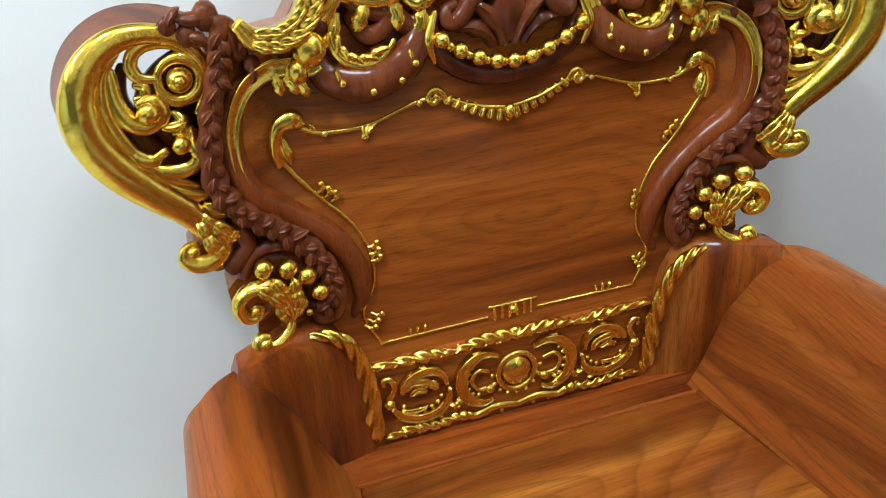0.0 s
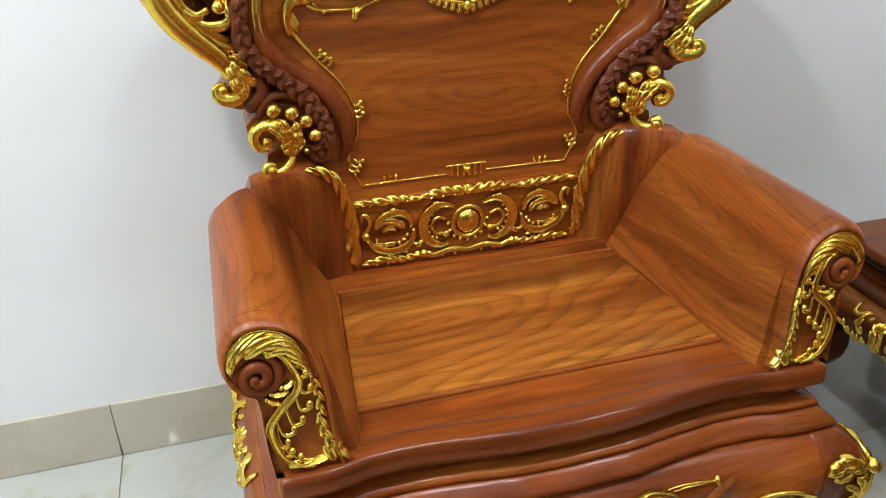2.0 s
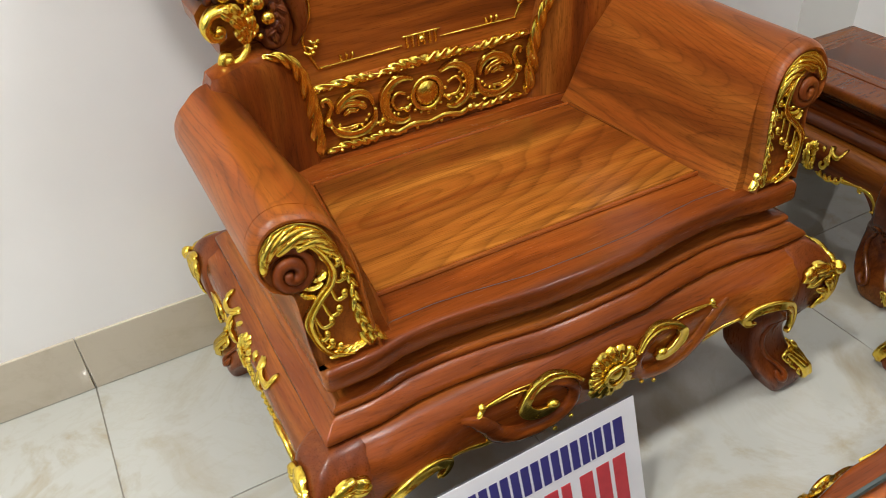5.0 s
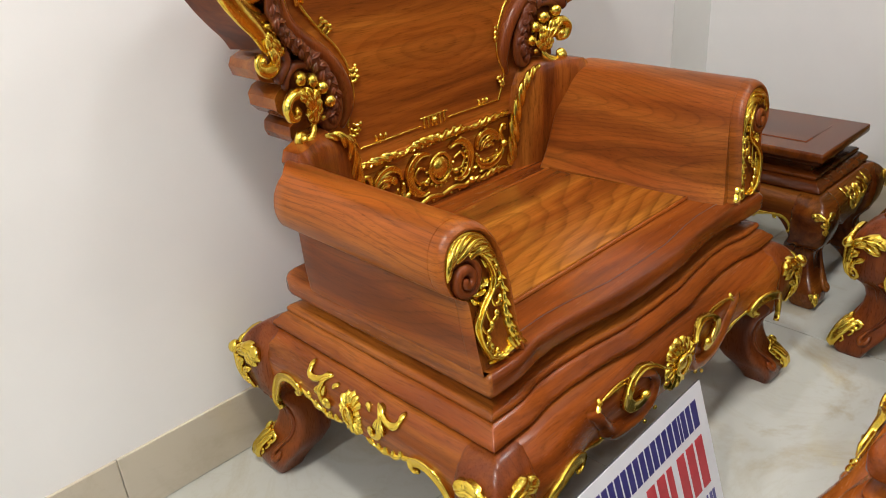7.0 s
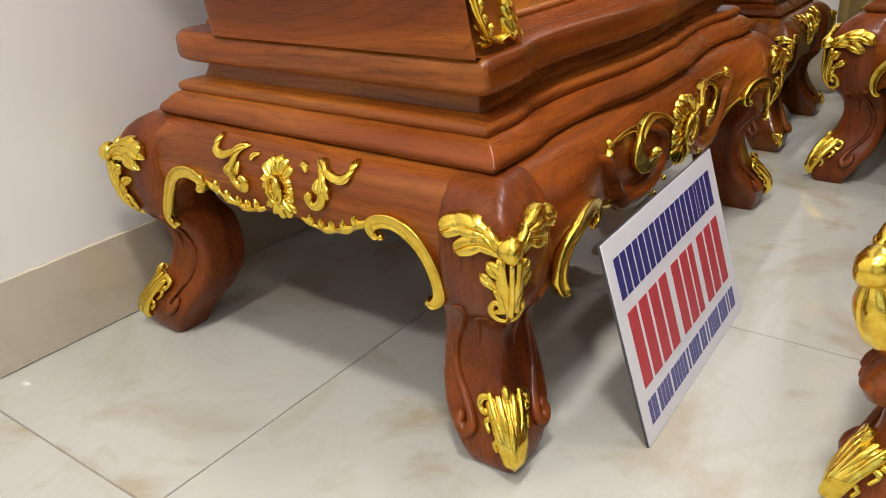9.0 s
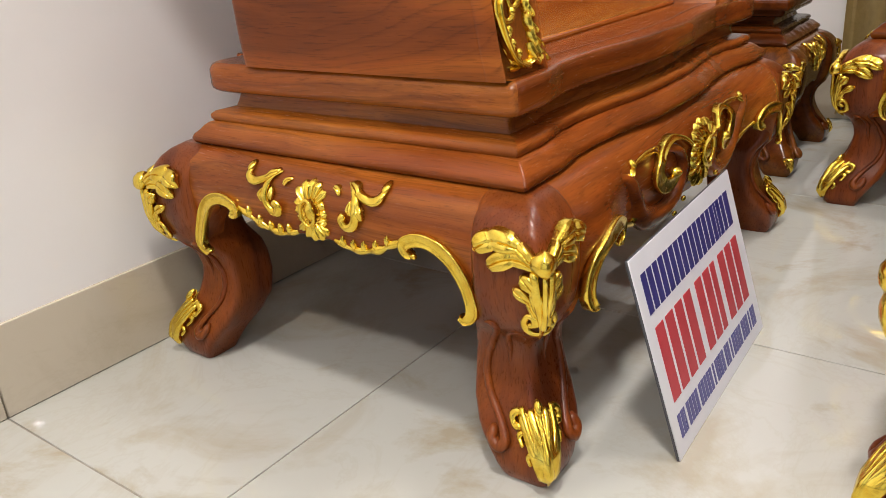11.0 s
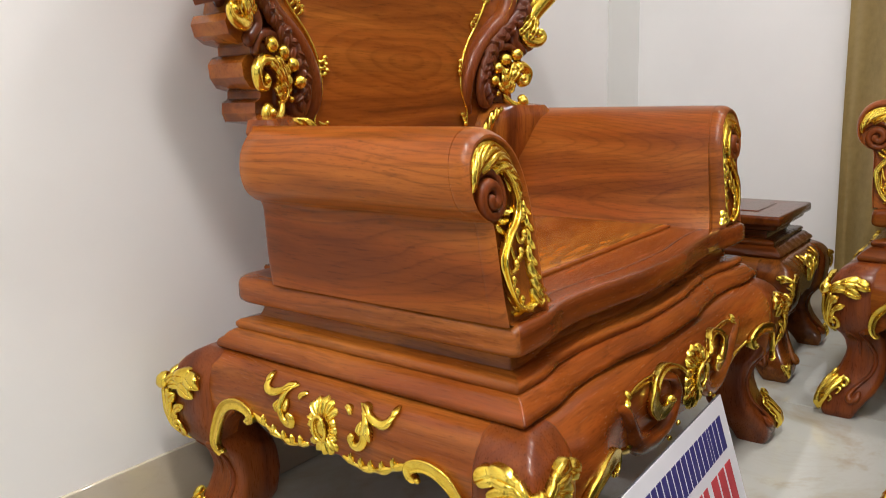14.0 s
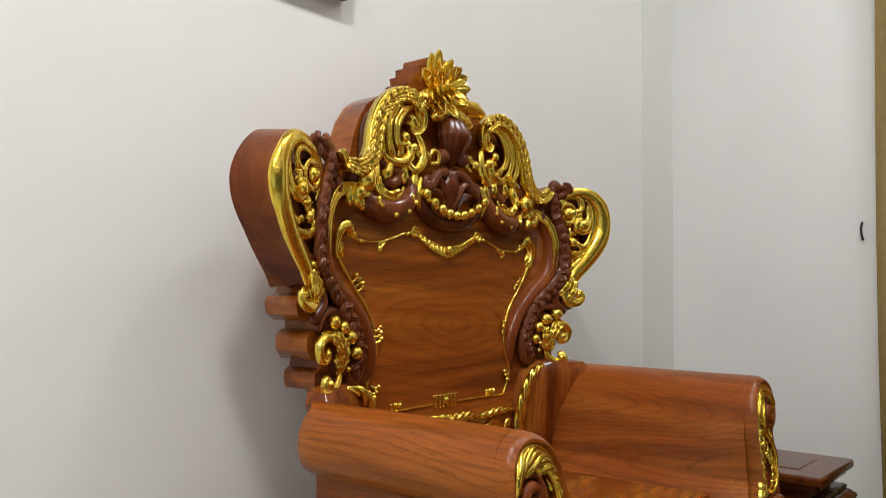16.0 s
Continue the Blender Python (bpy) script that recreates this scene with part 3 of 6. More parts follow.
        zs = [0.0, 0.006, 0.02, 0.04, 0.055, 0.07, 0.085, 0.10, 0.12, 0.145, 0.153, 0.162, 0.17, 0.178, 0.187, 0.195, 0.202, 0.208, 0.218, 0.228, 0.238, 0.248, 0.262, 0.28, 0.30, 0.32, 0.34, 0.355, 0.366, 0.376, 0.3855]
        for sx, sy in ((-1, -1), (1, -1), (-1, 1), (1, 1)):
            cx, cy = (self.x0 if sx < 0 else self.x1), (self.y0 if sy < 0 else self.y1)
            bm = bmesh.new()
            rows = []
            for z in zs:
                a, b = lerp(in_t, z), lerp(out_t, z)
                m, w = (a + b) / 2, (b - a) / 2
                row = []
                for j in range(24):
                    t = 2 * math.pi * j / 24 + math.pi / 4
                    c, s = math.cos(t), math.sin(t)
                    e = 0.34
                    q = (abs(c) ** e * (1 if c > 0 else -1), abs(s) ** e * (1 if s > 0 else -1))
                    sink = 0.93 if z < 0.2 and min(abs(q[0]), abs(q[1])) < 0.5 and z > 0.03 else 1.0
                    row.append((cx + sx * (m + w * q[0] * sink), cy + sy * (m + w * q[1] * sink), z * self.up))
                rows.append(row)
            quads(bm, rows, closed=True, caps=True)
            leg = part("leg", bm, self.mats[2], thing, sharp=46)

            def put(u, v, h, cx=cx, cy=cy, sx=sx, sy=sy):
                """u runs round the outer corner, 0 on its ridge; v up."""
                o = lerp(out_t, v)
                a = max(0.0, abs(u) - 0.004)
                ridge = 0.004
                d = o + h
                if u < 0:
                    p = (d - ridge * 0.5, o - a)
                else:
                    p = (o - a, d - ridge * 0.5)
                if abs(u) < 0.012:
                    k = abs(u) / 0.012
                    q = (o + h * 0.75 - 0.003, o + h * 0.75 - 0.003)
                    p = (q[0] + (p[0] - q[0]) * k, q[1] + (p[1] - q[1]) * k)
                return Vector((cx + sx * p[0], cy + sy * p[1], v * self.up))
            face = put
            q = self.carving
            put = lambda u, v, h, face=face, q=q: face(u * q, 0.34 + (v - 0.34) * q, h * q)
            bm = bmesh.new()
            for s in (-1, 1):
                f = sided(put, s)
                frond(bm, f, [(0.010, 0.318, 0.003), (0.028, 0.326, 0.004), (0.054, 0.322, 0.005), (0.080, 0.308, 0.002)], [(0, 0.005), (0.35, 0.010), (0.7, 0.0125), (1, 0.008)], 2, 0.009, 0.3)
                frond(bm, f, [(0.010, 0.324, 0.006), (0.024, 0.338, 0.008), (0.044, 0.345, 0.010), (0.072, 0.341, 0.009), (0.096, 0.327, 0.004)], [(0, 0.004), (0.3, 0.0085), (0.6, 0.0150), (0.85, 0.0125), (1, 0.006)], 3, 0.010, 0.22, 1.0, 0.85)
                frond(bm, f, [(0.004, 0.250, 0.003), (0.010, 0.280, 0.005), (0.018, 0.298, 0.006), (0.032, 0.308, 0.005)], [(0, 0.003), (0.4, 0.0070), (0.75, 0.0100), (1, 0.006)], 2, 0.009, 0.40, 0.9, 1.1)
                frond(bm, f, [(0.006, 0.244, 0.002), (0.016, 0.266, 0.003), (0.028, 0.279, 0.003), (0.045, 0.287, 0.001)], [(0, 0.002), (0.5, 0.0058), (0.8, 0.0078), (1, 0.005)], 2, 0.008, 0.35)
                frond(bm, f, [(0.007, 0.244, 0.002), (0.013, 0.258, 0.003), (0.020, 0.268, 0.002)], [(0, 0.003), (0.6, 0.0055), (1, 0.003)], 1, 0.006, 0.1)
                tube(bm, f, [(0.004, 0.226, 0.004), (0.012, 0.226, 0.006), (0.022, 0.232, 0.006), (0.026, 0.243, 0.006), (0.021, 0.253, 0.006), (0.013, 0.252, 0.007), (0.011, 0.244, 0.008), (0.016, 0.241, 0.008)], [(0, 0.0045), (0.4, 0.0050), (0.8, 0.0042), (1, 0.0045)], 46, 10, 0.9)
                tube(bm, f, [(0.003, 0.226, 0.007), (0.006, 0.254, 0.010), (0.010, 0.284, 0.011), (0.014, 0.312, 0.008)], [(0, 0.003), (0.5, 0.0034), (1, 0.0048)], 26, 9, 0.9)
            tube(bm, put, [(0, 0.221, 0.006), (0, 0.245, 0.011), (0, 0.275, 0.012), (0, 0.308, 0.010)], [(0, 0.0035), (0.3, 0.0060), (0.6, 0.0050), (1, 0.0055)], 26, 10, 0.85)
            if self.big:
                for u, w in ((-0.026, 0.011), (-0.010, 0.0125), (0.010, 0.0125), (0.026, 0.011)):
                    tube(bm, put, [(0.5 * u, 0.318, 0.004), (u, 0.290, 0.014), (1.05 * u, 0.250, 0.016), (0.7 * u, 0.218, 0.006)], [(0, 0.5 * w), (0.4, w), (0.8, w), (1, 0.4 * w)], 30, 12, 0.9)
            if self.big:
                ball(bm, put, 0, 0.330, 0.011, 0.0200, 1.0, 14, 1.2)
            else:
                ball(bm, put, 0, 0.327, 0.011, 0.0138, 1.0, 14, 1.2)
            ball(bm, put, 0, 0.217, 0.002, 0.0038, 1.0, 6)
            part("gilded_leaf", bm, GOLD, leg, "gilded acanthus leaf on the knee")
            bm = bmesh.new()
            put = lambda u, v, h, face=face, q=q: face(u * q, 0.02 + (v - 0.02) * q, h * q)
            for s in (-1, 1):
                f = sided(put, s)
                tube(bm, f, [(0.014, 0.098, 0.008), (0.030, 0.101, 0.008), (0.042, 0.093, 0.006), (0.041, 0.083, 0.006), (0.034, 0.084, 0.007)], [(0, 0.003), (0.5, 0.0052), (1, 0.0042)], 26, 8)
                tube(bm, f, [(0.018, 0.068, 0.005), (0.029, 0.077, 0.006), (0.038, 0.072, 0.005), (0.035, 0.064, 0.006)], [(0, 0.002), (0.6, 0.0042), (1, 0.0036)], 22, 7)
                tube(bm, f, [(0.016, 0.048, 0.004), (0.022, 0.056, 0.006), (0.029, 0.050, 0.005), (0.026, 0.043, 0.006)], [(0, 0.002), (0.6, 0.0038), (1, 0.0034)], 22, 7)
            frond(bm, put, [(0, 0.020, 0.002), (0, 0.045, 0.005), (0, 0.075, 0.006), (0, 0.104, 0.004)], [(0, 0.012), (0.3, 0.019), (0.6, 0.026), (0.85, 0.032), (1, 0.034)], 1, 0.011, 0.0, n=60)
            for s in (-1, 1):
                f = sided(put, s)
                for k in (1, 2):
                    tube(bm, f, [(0.003 * k, 0.034 + 0.008 * k, 0.010), (0.0055 * k, 0.066, 0.014), (0.0085 * k, 0.090, 0.014), (0.0125 * k, 0.104, 0.008)], [(0, 0.0012), (0.5, 0.0028), (1, 0.0036)], 24, 8)
            ball(bm, put, 0, 0.110, 0.008, 0.0088, 1.0, 10, 1.2)
            tube(bm, put, [(0, 0.020, 0.004), (0, 0.038, 0.010), (0, 0.068, 0.013), (0, 0.104, 0.008)], [(0, 0.006), (0.35, 0.0095), (0.7, 0.0060), (1, 0.005)], 22, 12, 0.8)
            part("gilded_toe_leaf", bm, GOLD, leg, "gilded leaf on the scrolled foot")
            for s in (-1, 1):
                bm = bmesh.new()
                f = sided(face, s)
                tube(bm, f, [(0.090, 0.215, -0.004), (0.074, 0.222, 0.001), (0.062, 0.208, 0.002), (0.064, 0.18, 0.001), (0.074, 0.15, 0.001), (0.076, 0.115, 0.001), (0.066, 0.085, 0.002), (0.062, 0.064, 0.004), (0.072, 0.052, 0.005), (0.082, 0.060, 0.005), (0.078, 0.070, 0.004)],
                     [(0, 0.004), (0.3, 0.006), (0.6, 0.006), (0.85, 0.009), (1, 0.006)], 50, 8)
                tube(bm, f, [(0.020, 0.206, 0.0), (0.034, 0.214, 0.001), (0.042, 0.202, 0.001), (0.038, 0.175, 0.0), (0.040, 0.15, -0.003)], [(0, 0.003), (0.5, 0.005), (1, 0.003)], 24, 7)
                part("carved_ridge", bm, self.mats[2], leg, sharp=110)

    def edge_scrolls(self, apron, put, half, bottom, hook, start=0.62, name="gilded_edge"):
        """The gilded beading along an apron's lower edge and its two hooked scrolls."""
        for s in (-1, 1):
            bm = bmesh.new()
            f = sided(put, s)
            z = lambda q: lerp(bottom, q) * self.up
            ribbon(bm, f, [(a, b * self.up, c) for a, b, c in hook], [(k, w * self.carving) for k, w in ((0, 0.003), (0.06, 0.0065), (0.2, 0.0095), (0.5, 0.0100), (0.8, 0.0085), (0.93, 0.006), (1, 0.003))], 0.008 * self.carving, 90)
            ball(bm, f, hook[0][0], hook[0][1] * self.up, hook[0][2] + 0.002, 0.005 * self.carving, 1, 8)
            part(name, bm, GOLD, apron, "gilded hooked scroll")
            bm = bmesh.new()
            tube(bm, f, [(half * q, z(q) + 0.003, 0.0) for q in (0.14, 0.24, 0.34, 0.44, 0.52, start)], [(0, 0.004), (0.5, 0.0065), (1, 0.005)], 40, 6, 0.8, lumps=4, lump=0.3)
            for q in (0.20, 0.27, 0.34, 0.42, 0.50):
                leaf(bm, f, half * q, z(q) + 0.002, 110, 0.017, 0.006, 0.0, 0.007, bend=-40, lobes=1, n=5, point=True)
            part("gilded_beading", bm, GOLD, apron, "gilded beading along the carved edge")


SIDE_EDGE = [(0, 0.283), (0.10, 0.288), (0.24, 0.277), (0.39, 0.280), (0.50, 0.295), (0.60, 0.310), (0.68, 0.311), (0.78, 0.303), (0.855, 0.285), (0.93, 0.256), (0.965, 0.236), (1.0, 0.215)]
FRONT_EDGE = [(0, 0.246), (0.12, 0.250), (0.2, 0.246), (0.32, 0.240), (0.40, 0.244), (0.48, 0.262), (0.56, 0.264), (0.62, 0.274), (0.67, 0.286), (0.72, 0.298), (0.80, 0.300), (0.86, 0.292), (0.905, 0.275), (0.935, 0.250), (0.955, 0.225), (1.0, 0.215)]


def side_hook(end, q=1.0):
    """The gilded hook over an arch beside a leg, for an apron whose half length is end."""
    return [(end - (0.276 - u) * q, 0.30 + (v - 0.30) * q, h * q) for u, v, h in ((0.180, 0.292, 0.001), (0.169, 0.297, 0.001), (0.168, 0.308, 0.0), (0.182, 0.316, 0.0), (0.202, 0.318, 0.0), (0.224, 0.311, 0.0), (0.244, 0.294, 0.0), (0.260, 0.268, 0.002), (0.269, 0.242, 0.006), (0.268, 0.227, 0.008), (0.258, 0.218, 0.008), (0.248, 0.222, 0.008))]


def front_hook(end):
    return [(end - 0.500 + u, v, h) for u, v, h in ((0.372, 0.276, 0.004), (0.357, 0.279, 0.005), (0.352, 0.293, 0.004), (0.368, 0.305, 0.002), (0.395, 0.310, 0.0), (0.425, 0.306, 0.0), (0.452, 0.293, 0.002), (0.470, 0.270, 0.006), (0.476, 0.245, 0.010), (0.470, 0.226, 0.012), (0.458, 0.222, 0.012))]


def side_ornament(apron, put, up=1.0, k=1.0):
    p = lambda u, v, h: put(u * k, v * up, h)
    flower(apron, p, 0, 0.326, 0.031, 16, 0.0, 1.5, "gilded oval rosette")
    for s in (-1, 1):
        bm = bmesh.new()
        f = sided(p, s)
        tube(bm, f, [(0.131, 0.372, 0.003), (0.126, 0.361, 0.004), (0.113, 0.357, 0.004), (0.098, 0.361, 0.005), (0.084, 0.367, 0.004), (0.066, 0.373, 0.002)], [(0, 0.0054), (0.25, 0.0070), (0.6, 0.0058), (0.85, 0.0042), (1, 0.0015)], 40, 9, 0.8)
        tube(bm, f, [(0.074, 0.370, 0.003), (0.084, 0.360, 0.004), (0.089, 0.345, 0.005), (0.087, 0.328, 0.005), (0.078, 0.317, 0.005), (0.067, 0.316, 0.005), (0.062, 0.325, 0.006), (0.067, 0.331, 0.007)], [(0, 0.0020), (0.2, 0.0060), (0.5, 0.0072), (0.75, 0.0074), (1, 0.0060)], 50, 9, 0.85, 3, 0.12)
        frond(bm, f, [(0.080, 0.332, 0.001), (0.077, 0.342, 0.002), (0.078, 0.353, 0.001)], [(0, 0.002), (0.5, 0.005), (1, 0.002)], 1, 0.006, 0.1)
        ball(bm, f, 0.131, 0.375, 0.004, 0.0068)
        frond(bm, f, [(0.088, 0.352, 0.001), (0.096, 0.341, 0.003), (0.097, 0.327, 0.001)], [(0, 0.002), (0.5, 0.0055), (1, 0.002)], 1, 0.007, 0.1)
        frond(bm, f, [(0.092, 0.362, 0.002), (0.083, 0.370, 0.004), (0.070, 0.374, 0.002)], [(0, 0.002), (0.5, 0.0048), (1, 0.002)], 1, 0.007, 0.1)
        frond(bm, f, [(0.055, 0.356, 0.0), (0.050, 0.364, 0.0), (0.040, 0.367, 0.0)], [(0, 0.002), (0.4, 0.0042), (1, 0.0015)], 1, 0.005, 0.1)
        part("gilded_scroll", bm, GOLD, apron, "gilded leafy scroll")


def front_ornament(apron, put, up=1.0, k=1.0, mat=WOOD_X):
    p = lambda u, v, h: put(u * k, (v if v < 0.298 else 0.298 + 0.76 * (v - 0.298)) * up, h)
    flower(apron, p, 0.010, 0.320, 0.054, 16, 0.010, 1.3, "gilded sunflower rosette")
    for s in (-1, 1):
        f = sided(p, s)
        bm = bmesh.new()
        tube(bm, f, [(0.150, 0.356, -0.006), (0.125, 0.366, -0.003), (0.092, 0.354, 0.0), (0.070, 0.324, 0.002), (0.068, 0.290, 0.002), (0.086, 0.264, 0.003), (0.130, 0.250, 0.003), (0.180, 0.253, 0.001), (0.216, 0.274, -0.002), (0.237, 0.308, -0.004), (0.260, 0.346, -0.005), (0.295, 0.372, -0.009), (0.34, 0.380, -0.014)],
             [(0, 0.006), (0.12, 0.010), (0.35, 0.015), (0.6, 0.020), (0.8, 0.017), (1, 0.003)], 84, 12, 0.8)
        part("carved_scroll", bm, mat, apron, "polished carved wooden scroll", 100)
        bm = bmesh.new()
        ribbon(bm, f, [(0.056, 0.350, 0.012), (0.080, 0.374, 0.010), (0.112, 0.384, 0.008), (0.146, 0.374, 0.007), (0.166, 0.352, 0.006), (0.170, 0.326, 0.006), (0.156, 0.303, 0.007), (0.132, 0.296, 0.008), (0.113, 0.304, 0.009), (0.114, 0.318, 0.010)],
               [(0, 0.003), (0.2, 0.006), (0.4, 0.008), (0.62, 0.0150), (0.8, 0.0130), (0.92, 0.008), (1, 0.005)], 0.007, 70)
        ball(bm, f, 0.118, 0.316, 0.012, 0.0115)
        for q in (0, 1):
            tube(bm, f, [(0.150 + 0.01 * q, 0.378 - 0.008 * q, 0.002), (0.180, 0.380 - 0.007 * q, 0.003), (0.212, 0.377 - 0.004 * q, 0.003), (0.243, 0.372, 0.003)], [(0, 0.0012), (0.6, 0.0030), (1, 0.002)], 24, 7)
        ball(bm, f, 0.246, 0.376, 0.003, 0.0070, 1, 8, 1.3)
        leaf(bm, f, 0.244, 0.370, -60, 0.020, 0.005, 0.001, 0.006, 0.0, bend=40, lobes=1, n=8, point=True)
        for u, v in ((0.078, 0.256), (0.110, 0.240)):
            ball(bm, f, u, v, 0.018, 0.0050, 0.8, 8)
        part("gilded_scroll", bm, GOLD, apron, "gilded leafy scroll")


def base_parts(thing, b, front_half, side_half, k_front=1.0, k_side=1.0, back_plain=True, edges=True):
    b.plinth(thing)
    a = b.apron(thing, b.front, front_half, FRONT_EDGE, b.mats[0])
    if edges and b.carving == 1:
        b.edge_scrolls(a, b.front, front_half, FRONT_EDGE, front_hook(front_half), (front_half - 0.148) / front_half)
    if b.carving < 1:
        side_ornament(a, b.front, b.up, 0.6)
    else:
        front_ornament(a, b.front, b.up, k_front, b.mats[0])
    for put in (b.left, b.right):
        a = b.apron(thing, put, side_half, SIDE_EDGE, b.mats[1])
        if edges:
            b.edge_scrolls(a, put, side_half, SIDE_EDGE, side_hook(side_half, b.carving), (side_half - 0.104 * b.carving) / side_half)
        side_ornament(a, put, b.up, k_side)
    a = b.apron(thing, b.rear, front_half, FRONT_EDGE, b.mats[0])
    if not back_plain:
        b.edge_scrolls(a, b.rear, front_half, FRONT_EDGE, front_hook(front_half), (front_half - 0.148) / front_half)
        front_ornament(a, b.rear, b.up, k_front, b.mats[0])
    b.legs(thing)


ARM_OUT = [(-0.370, 0.512), (-0.378, 0.55), (-0.382, 0.60), (-0.387, 0.655), (-0.400, 0.71), (-0.426, 0.749), (-0.470, 0.767), (-0.506, 0.759), (-0.527, 0.733), (-0.532, 0.700), (-0.523, 0.671), (-0.504, 0.655), (-0.490, 0.645),
           (-0.487, 0.60), (-0.485, 0.56), (-0.480, 0.512)]


def armrest(thing, sign, shift, y1=-0.228):
    """A rolled arm: its scroll section drawn out from front to back, with a framed and gilded front that leans back a little."""
    lean = lambda z: -0.737 + 0.125 * (z - 0.5125)
    at = lambda u, v, h: Vector((sign * (u - shift), lean(v) - h, v))
    sect = spline(ARM_OUT, 60)
    mx, mz = -0.455, 0.645
    near = lambda p, k: (mx + (p[0] - mx) * k, mz + (p[1] - mz) * (k if p[1] > mz else 1.0))
    bm = bmesh.new()
    rows = []
    for dy, k in ((0.008, 0.70), (0.008, 0.845), (0.002, 0.872), (-0.002, 0.895), (-0.002, 0.925), (0.002, 0.955), (0.007, 0.980), (0.013, 0.994), (0.020, 1.0), (0.024, 1.0), (0.0245, 0.992), (0.0252, 0.992)):
        rows.append([(sign * (q[0] - shift), lean(q[1]) + dy, q[1]) for q in (near(p, k) for p in sect)])
    for i in range(13):
        q = i / 12
        row = []
        for p in sect:
            y = (lean(p[1]) + 0.0252) * (1 - q) + (y1 - 0.063 * min(1, max(0, (-p[0] - (0.445 if p[1] > 0.69 else 0.425)) / (0.06 if p[1] > 0.69 else 0.03)))) * q
            foot = lerp([(-0.74, 0.0), (-0.70, 0.026), (-0.63, 0.036), (-0.25, 0.064)], y) * max(0, (0.70 - p[1]) / 0.1875) ** 1.25 if p[0] > -0.43 else 0.0
            row.append((sign * (p[0] + foot - shift), y, p[1]))
        rows.append(row)
    for q, d in ((0.975, 0.003), (0.92, 0.005)):
        rows.append([(sign * (mx - shift) + (x - sign * (mx - shift)) * q, y + d, mz + (z - mz) * (q if z > mz else 1.0)) for x, y, z in rows[-1]])
    quads(bm, rows, closed=True, caps=True)
    arm = part("armrest", bm, WOOD_ARM, thing, sharp=42)
    # carved wooden eye of the scroll
    bm = bmesh.new()
    g = lambda u, v, h: at(mx + (1.09 if u > mx else 0.91) * (u - mx), mz + (0.93 if v > mz else 1.0) * (v - mz), h - 0.007)
    tube(bm, g, spiral(-0.484, 0.682, 0.041, 0.006, 150, -1.9, 26, 0.001, 0.008), [(0, 0.006), (0.6, 0.0098), (1, 0.0085)], 80, 10)
    part("scroll_eye", bm, WOOD_EAR, arm, "brown carved spiral eye", 100)
    # broad swept crest over the scroll, in overlapping locks
    bm = bmesh.new()
    outer = spline([(-0.527, 0.694), (-0.525, 0.722), (-0.510, 0.744), (-0.490, 0.756), (-0.463, 0.757), (-0.442, 0.744), (-0.427, 0.722), (-0.418, 0.697), (-0.412, 0.664)], 61)
    inner = spline([(-0.523, 0.696), (-0.515, 0.712), (-0.503, 0.718), (-0.486, 0.716), (-0.468, 0.714), (-0.450, 0.710), (-0.438, 0.702), (-0.426, 0.686), (-0.414, 0.664)], 61)
    mid = [(o + i_) / 2 for o, i_ in zip(outer, inner)]
    wide = [(k / 60, 0.5 * float(np.linalg.norm(o - i_)) + 0.001) for k, (o, i_) in enumerate(zip(outer, inner))]
    ribbon(bm, g, [(*p, 0.001) for p in mid[::5]], wide, 0.006, 70)
    for k in range(10):
        a0, a1 = max(0, 6 * k - 12), min(60, 6 * k + 14)
        pts = []
        for m in range(6):
            q = m / 5
            i_ = int(a0 + (a1 - a0) * q)
            w = 1 - q if k % 2 else 0.75 - 0.65 * q
            p = outer[i_] * (1 - w) + inner[i_] * w
            pts.append((p[0], p[1], 0.005 + 0.004 * math.sin(math.pi * q)))
        tube(bm, g, pts, [(0, 0.0055), (0.35, 0.0072), (1, 0.0022)], 24, 9, 0.7)
    bm.verts.index_update()
    pieces("gilded_crest_lock", bm, GOLD, arm)
    bm = bmesh.new()
    # stem, thin at its curl and broad below
    stem = [(-0.472, 0.724, 0.004), (-0.452, 0.718, 0.006), (-0.438, 0.696, 0.008), (-0.431, 0.668, 0.008), (-0.438, 0.646, 0.008), (-0.458, 0.626, 0.008), (-0.477, 0.602, 0.008), (-0.478, 0.582, 0.008), (-0.470, 0.556, 0.008), (-0.454, 0.534, 0.007), (-0.428, 0.521, 0.006)]
    ribbon(bm, g, stem, [(0, 0.0018), (0.25, 0.0040), (0.45, 0.0060), (0.6, 0.0070), (0.75, 0.0042), (0.9, 0.0030), (1, 0.002)], 0.006, 90)
    tube(bm, g, [(-0.466, 0.606, 0.004), (-0.467, 0.582, 0.005), (-0.461, 0.558, 0.005), (-0.446, 0.538, 0.005), (-0.424, 0.526, 0.004)], [(0, 0.001), (0.4, 0.0024), (1, 0.0016)], 40, 7)
    tube(bm, g, [(a + 0.004, b, c + 0.005) for a, b, c in stem[2:]], [(0, 0.0016), (0.5, 0.003), (1, 0.0018)], 60, 7)
    # hooked leaflets with a bead at the tip
    for (u0, v0), (u1, v1) in (((-0.444, 0.708), (-0.428, 0.694)), ((-0.437, 0.690), (-0.420, 0.676)), ((-0.432, 0.668), (-0.416, 0.650)), ((-0.438, 0.648), (-0.420, 0.622)), ((-0.452, 0.632), (-0.431, 0.600)), ((-0.468, 0.616), (-0.444, 0.586)), ((-0.475, 0.598), (-0.454, 0.566)),
                               ((-0.474, 0.574), (-0.450, 0.550)), ((-0.464, 0.554), (-0.440, 0.538))):
        m = ((u0 + u1) / 2 - 0.002, min(v0, v1) - 0.006)
